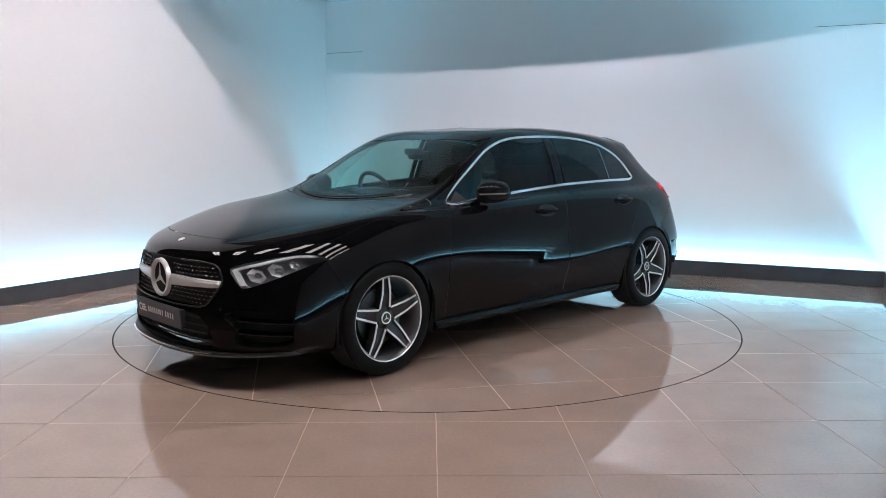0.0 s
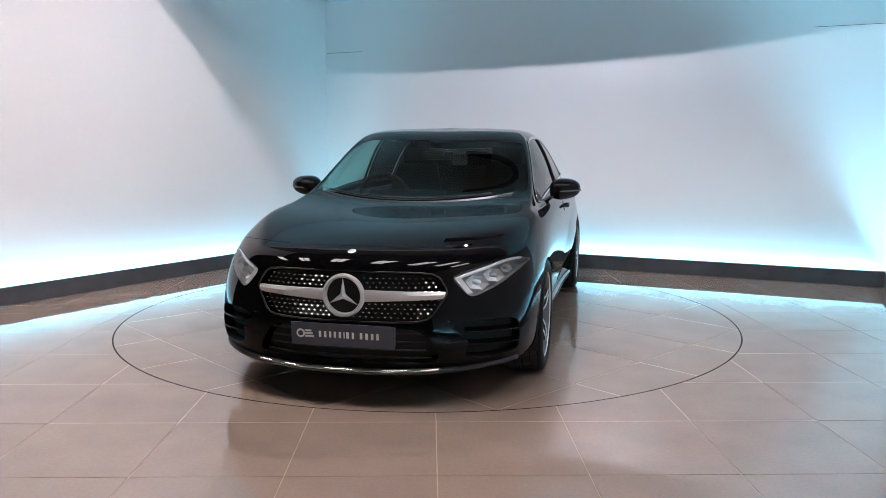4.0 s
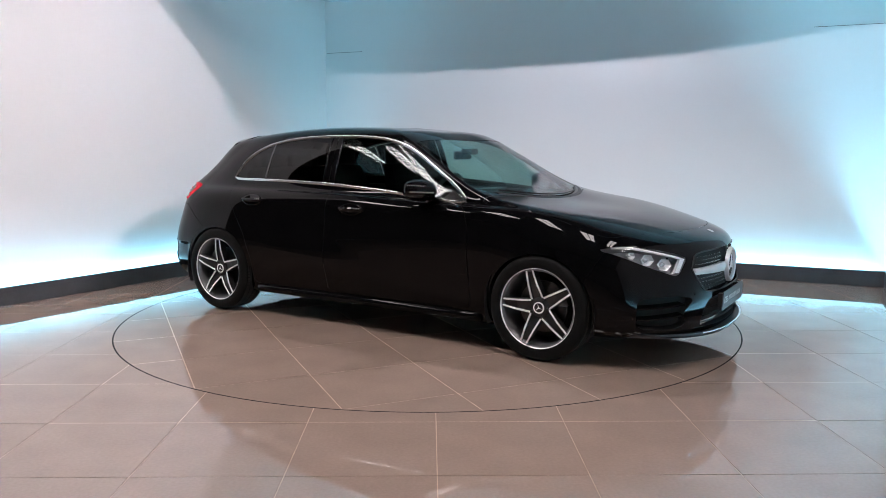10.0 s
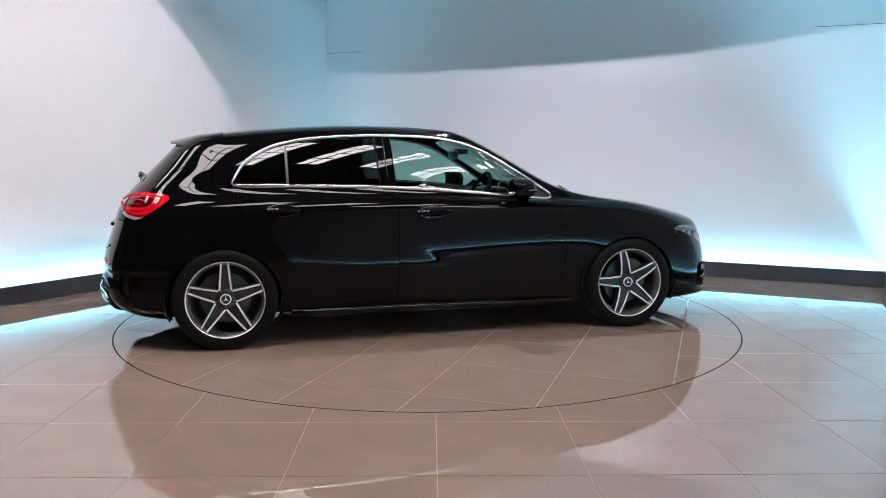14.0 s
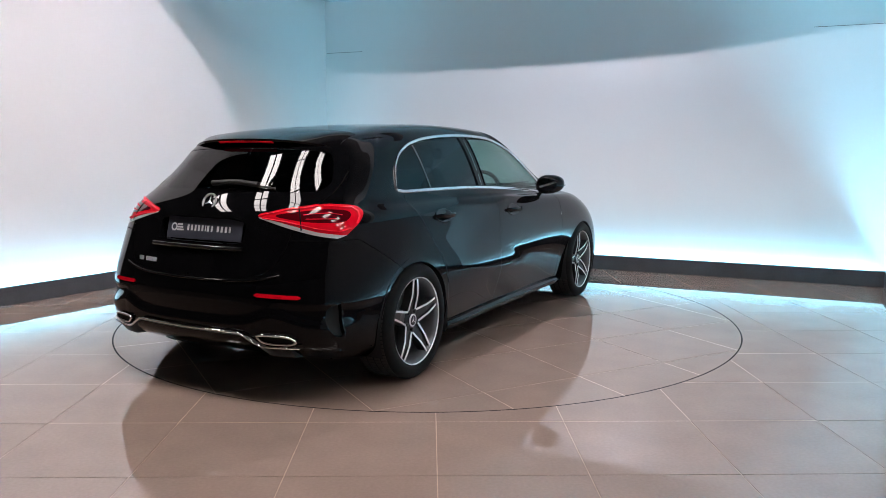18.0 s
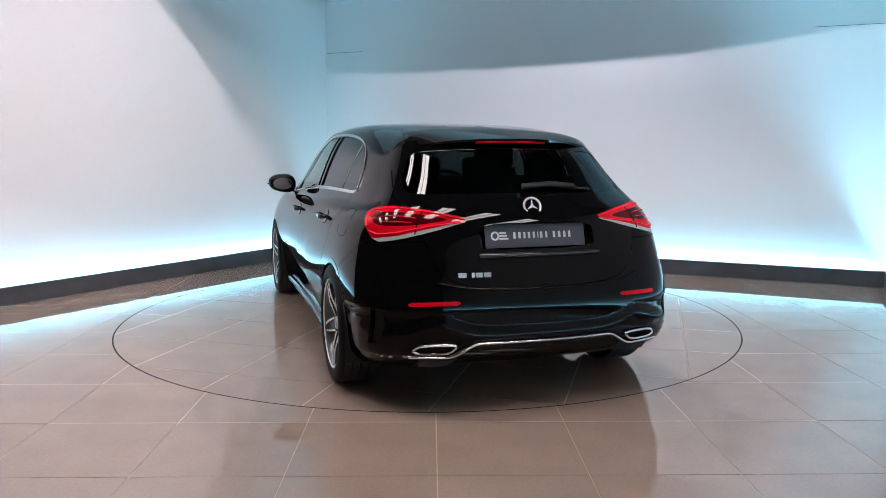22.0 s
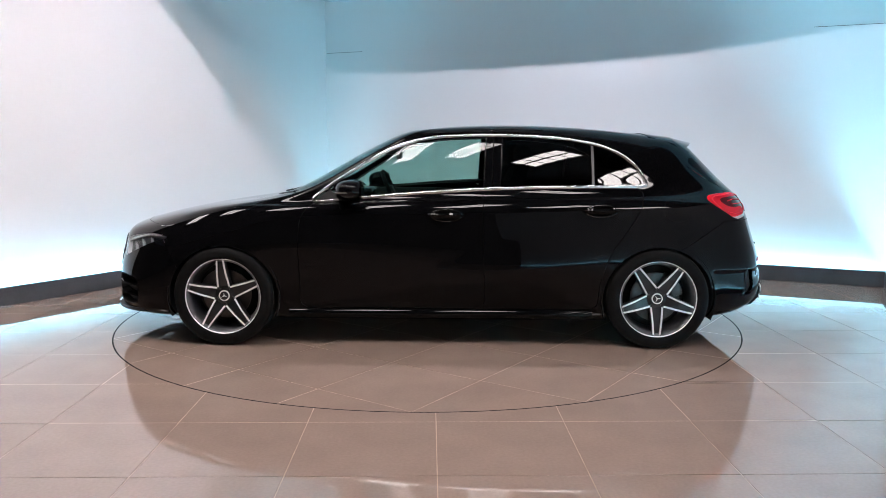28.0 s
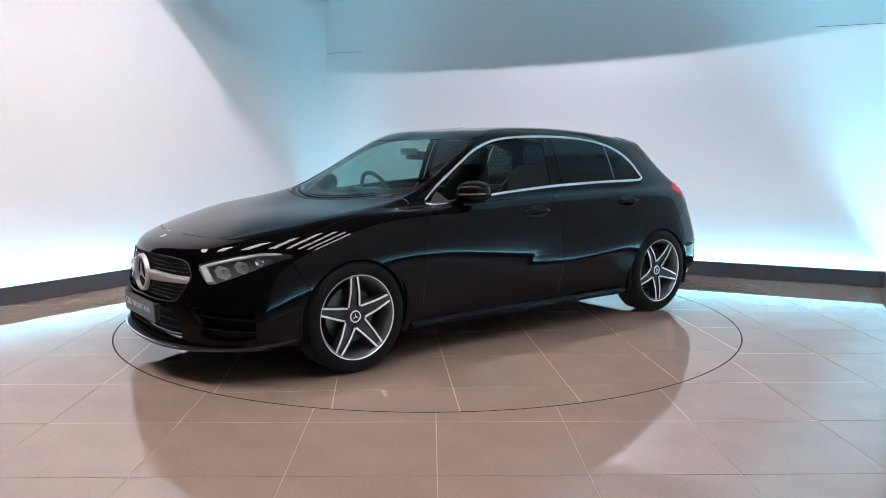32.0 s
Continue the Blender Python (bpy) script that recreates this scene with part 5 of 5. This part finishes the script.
        bm = bmesh.new()
        sweep(bm, [on_corner(-.975, z, side, True, .001) for z in (.848, .88, .915, .955)], .0035, 6)
        part("lamp_joint", bm, M_GAP, ob)


def add_cabin(car):
    bm = bmesh.new()
    rows = []
    for y in np.linspace(-.68, .68, 17):
        c = 1 - .08 * (abs(y) / .68) ** 2
        rows.append([(.98 * c, y, .90), (.72, y, .925), (.55, y, .905), (.50, y, .85), (.52, y, .68), (.90, y, .60)])
    solid_strip(bm, rows)
    part("dashboard", bm, M_DASH, car, "soft black dashboard", smooth=50)
    bm = bmesh.new()
    box(bm, (.50, -.42, .895), (.62, .12, .965), bevel=.02)
    part("display_screen", bm, M_BLACK, car, "wide black display screen", smooth=40)
    wheel = new("steering_wheel")
    wheel.parent = car
    wheel.matrix_basis = pose(.40, -.37, .905) @ Matrix.Rotation(radians(-65), 4, "Y")
    bm = bmesh.new()
    sweep(bm, [(.178 * math.cos(a), .178 * math.sin(a), 0) for a in np.linspace(0, 2 * math.pi, 37)[:-1]], .015, 10, closed=True)
    part("wheel_rim", bm, M_SEAT, wheel, "black leather rim", smooth=60)
    bm = bmesh.new()
    for a in (0, math.pi, -math.pi / 2 + math.pi):
        box(bm, (0, -.018, -.008), (.17, .018, .008), bevel=.004, m=Matrix.Rotation(a + math.pi / 2, 4, "Z"))
    box(bm, (-.06, -.06, -.02), (.06, .06, .02), bevel=.015)
    part("wheel_spokes", bm, M_SATIN, wheel, "black spokes and centre", smooth=40)
    for y in (.37, -.37):
        seat = new("front_seat")
        seat.parent = car
        seat.matrix_basis = pose(-.08, y, 0)
        bm = bmesh.new()
        box(bm, (-.30, -.25, .42), (.27, .25, .56), bevel=.05, seg=3)
        part("cushion", bm, M_SEAT, seat, smooth=60)
        bm = bmesh.new()
        rows = []
        for t in np.linspace(0, 1, 9):
            w = .25 - .09 * t ** 2
            x = -.24 - .20 * t
            z = .52 + .60 * t
            d = .055 + .03 * math.sin(math.pi * t)
            rows.append([(x + d, -w * .7, z), (x + d * .6, -w, z), (x - d, -w * .9, z), (x - d, w * .9, z), (x + d * .6, w, z), (x + d, w * .7, z)])
        solid_strip(bm, rows)
        part("backrest", bm, M_SEAT, seat, smooth=60)
        bm = bmesh.new()
        box(bm, (-.52, -.135, 1.10), (-.41, .135, 1.27), bevel=.045, seg=3)
        part("headrest", bm, M_SEAT, seat, smooth=60)
    bench = new("rear_bench")
    bench.parent = car
    bm = bmesh.new()
    box(bm, (-1.12, -.60, .42), (-.58, .60, .58), bevel=.05)
    part("cushion", bm, M_SEAT, bench, smooth=60)
    bm = bmesh.new()
    box(bm, (-.08, -.60, -.30), (.08, .60, .30), bevel=.05, m=pose(-1.19, 0, .80, 0, -18, 0))
    part("backrest", bm, M_SEAT, bench, smooth=60)
    for y in (-.38, 0, .38):
        bm = bmesh.new()
        box(bm, (-.045, -.12, -.06), (.045, .12, .07), bevel=.03, m=pose(-1.31, y, 1.13))
        part("headrest", bm, M_SEAT, bench, smooth=60)
    bm = bmesh.new()
    box(bm, (-1.75, -.66, .40), (.95, .66, .42))
    part("cabin_floor", bm, M_CARPET, car)
    for side in (1, -1):
        bm = bmesh.new()
        box(bm, (-1.2, side * .735 - .02, .42), (.80, side * .735 + .02, .925), bevel=.015)
        part("door_card", bm, M_DASH, car, "black door lining", smooth=40)
    bm = bmesh.new()
    box(bm, (-1.72, -.62, .42), (-1.25, .62, .93))
    part("parcel_shelf", bm, M_CARPET, car)
    bm = bmesh.new()
    box(bm, (.30, -.11, 1.165), (.33, .11, 1.225), bevel=.012)
    box(bm, (.33, -.05, 1.20), (.42, .05, 1.245), bevel=.01)
    part("interior_mirror", bm, M_SATIN, car, "black interior mirror", smooth=40)
    bm = bmesh.new()
    ribbon(bm, [on_top(x, 0, -.03) for x in np.linspace(.2, -1.4, 12)], [on_top(x, .45, -.035) for x in np.linspace(.2, -1.4, 12)])
    ribbon(bm, [on_top(x, 0, -.03) for x in np.linspace(.2, -1.4, 12)], [on_top(x, -.45, -.035) for x in np.linspace(.2, -1.4, 12)])
    part("headlining", bm, M_DASH, car)
    # windscreen cowl and wipers
    bm = bmesh.new()
    rows = []
    for y in np.linspace(-.62, .62, 25):
        b = on_top(1.135 - .24 * (abs(y) / .66) ** 2.4, y, 0.002)
        rows.append([(b.x + .04, y, b.z - .016), (b.x + .025, y, b.z - .004), (b.x - .05, y, b.z + .001), (b.x - .05, y, b.z - .02)])
    solid_strip(bm, rows)
    part("cowl", bm, M_SATIN, car, "black scuttle panel", smooth=40)
    for y0, y1 in ((-.10, .50), (-.58, .02)):
        bm = bmesh.new()
        sweep(bm, [on_top(1.11 - .24 * (abs(y) / .66) ** 2.4, y, .008) for y in np.linspace(y0, y1, 10)], .005, 6)
        part("wiper", bm, M_SATIN, car, "black windscreen wiper", smooth=60)


def add_small(car):
    bm = bmesh.new()
    loop = rounded([(-1.40, .80), (-1.40, .935), (-1.56, .935), (-1.56, .80)], 2)
    sweep(bm, [on_side(x, z, 1, -.0005) for x, z in loop], .0016, 6, closed=True)
    part("fuel_flap_gap", bm, M_GAP, car, "thin gap round the fuel flap")
    for side in (1, -1):
        # side skirt blade
        bm = bmesh.new()
        rows = []
        for xx in np.linspace(-.96, .96, 24):
            p = on_side(xx, .215, side, 0.0)
            e = side * .022 * min(1, (1.0 - abs(xx)) / .12)
            rows.append([(p.x, p.y, .234), (p.x, p.y + e, .224), (p.x, p.y + e + side * .006, .203), (p.x, p.y + e - side * .002, .182), (p.x, p.y - side * .05, .180), (p.x, p.y - side * .05, .232)])
        solid_strip(bm, rows)
        part("skirt_blade", bm, M_PAINT, car, "gloss black side skirt blade", smooth=50)


M_TRIM = material("bright_anodised_trim", (0.85, 0.85, 0.85), 0.22, metal=1.0)
M_PROJ = material("clear_projector_dome", (0.70, 0.71, 0.73), 0.04, metal=0.3, coat=1.0)
M_CELL = material("bright_reflector", (0.88, 0.89, 0.91), 0.18, metal=0.3)
M_LENSW = material("pale_indicator_lens", (0.10, 0.09, 0.08), 0.15, coat=1.0)
M_CUP = material("dark_handle_cup", (0.002, 0.002, 0.002), 0.03)
M_BOWL = material("lamp_housing_grey", (0.26, 0.26, 0.27), 0.3, metal=0.5)
M_DRL = material("white_light_guide", (0.88, 0.88, 0.9), 0.2, coat=1.0)
M_PINK = material("bright_red_guide", (0.85, 0.01, 0.03), 0.25, spec=0.3)
add_window_trim(car)
add_grille(car)
add_front(car)
add_plates(car)
add_mirrors(car)
add_handles(car)
add_rear(car)
add_lamps(car)
add_cabin(car)
add_small(car)


# ---- what moves: the turntable turns and carries the car ----
def motions():
    """Seconds and the turntable's angle: it starts gently, turns evenly, and slows at the end."""
    turns = [(0.0, -136.34), (0.5, -136.3), (1.0, -134.75), (1.5, -131.97), (2.0, -127.63), (2.5, -122.2), (3.0, -116.2), (3.5, -110.3)]
    turns += [(t, -151.15 + 11.742 * t) for t in (4.5, 6.0, 8.0, 10.0, 12.0, 14.0, 16.0, 18.0, 20.0, 22.0, 24.0, 26.0, 28.0, 29.0, 30.0)]
    turns += [(30.5, 206.8), (31.0, 212.2), (31.5, 215.5), (32.0, 217.3)]
    walk(turntable, [(t, pose(0, 0, 0, 0, 0, a)) for t, a in turns])
    walk(car, [(t, pose(0, 0, 0, 0, 0, a) @ pose(-0.102, 0.121, 0)) for t, a in turns])


motions()
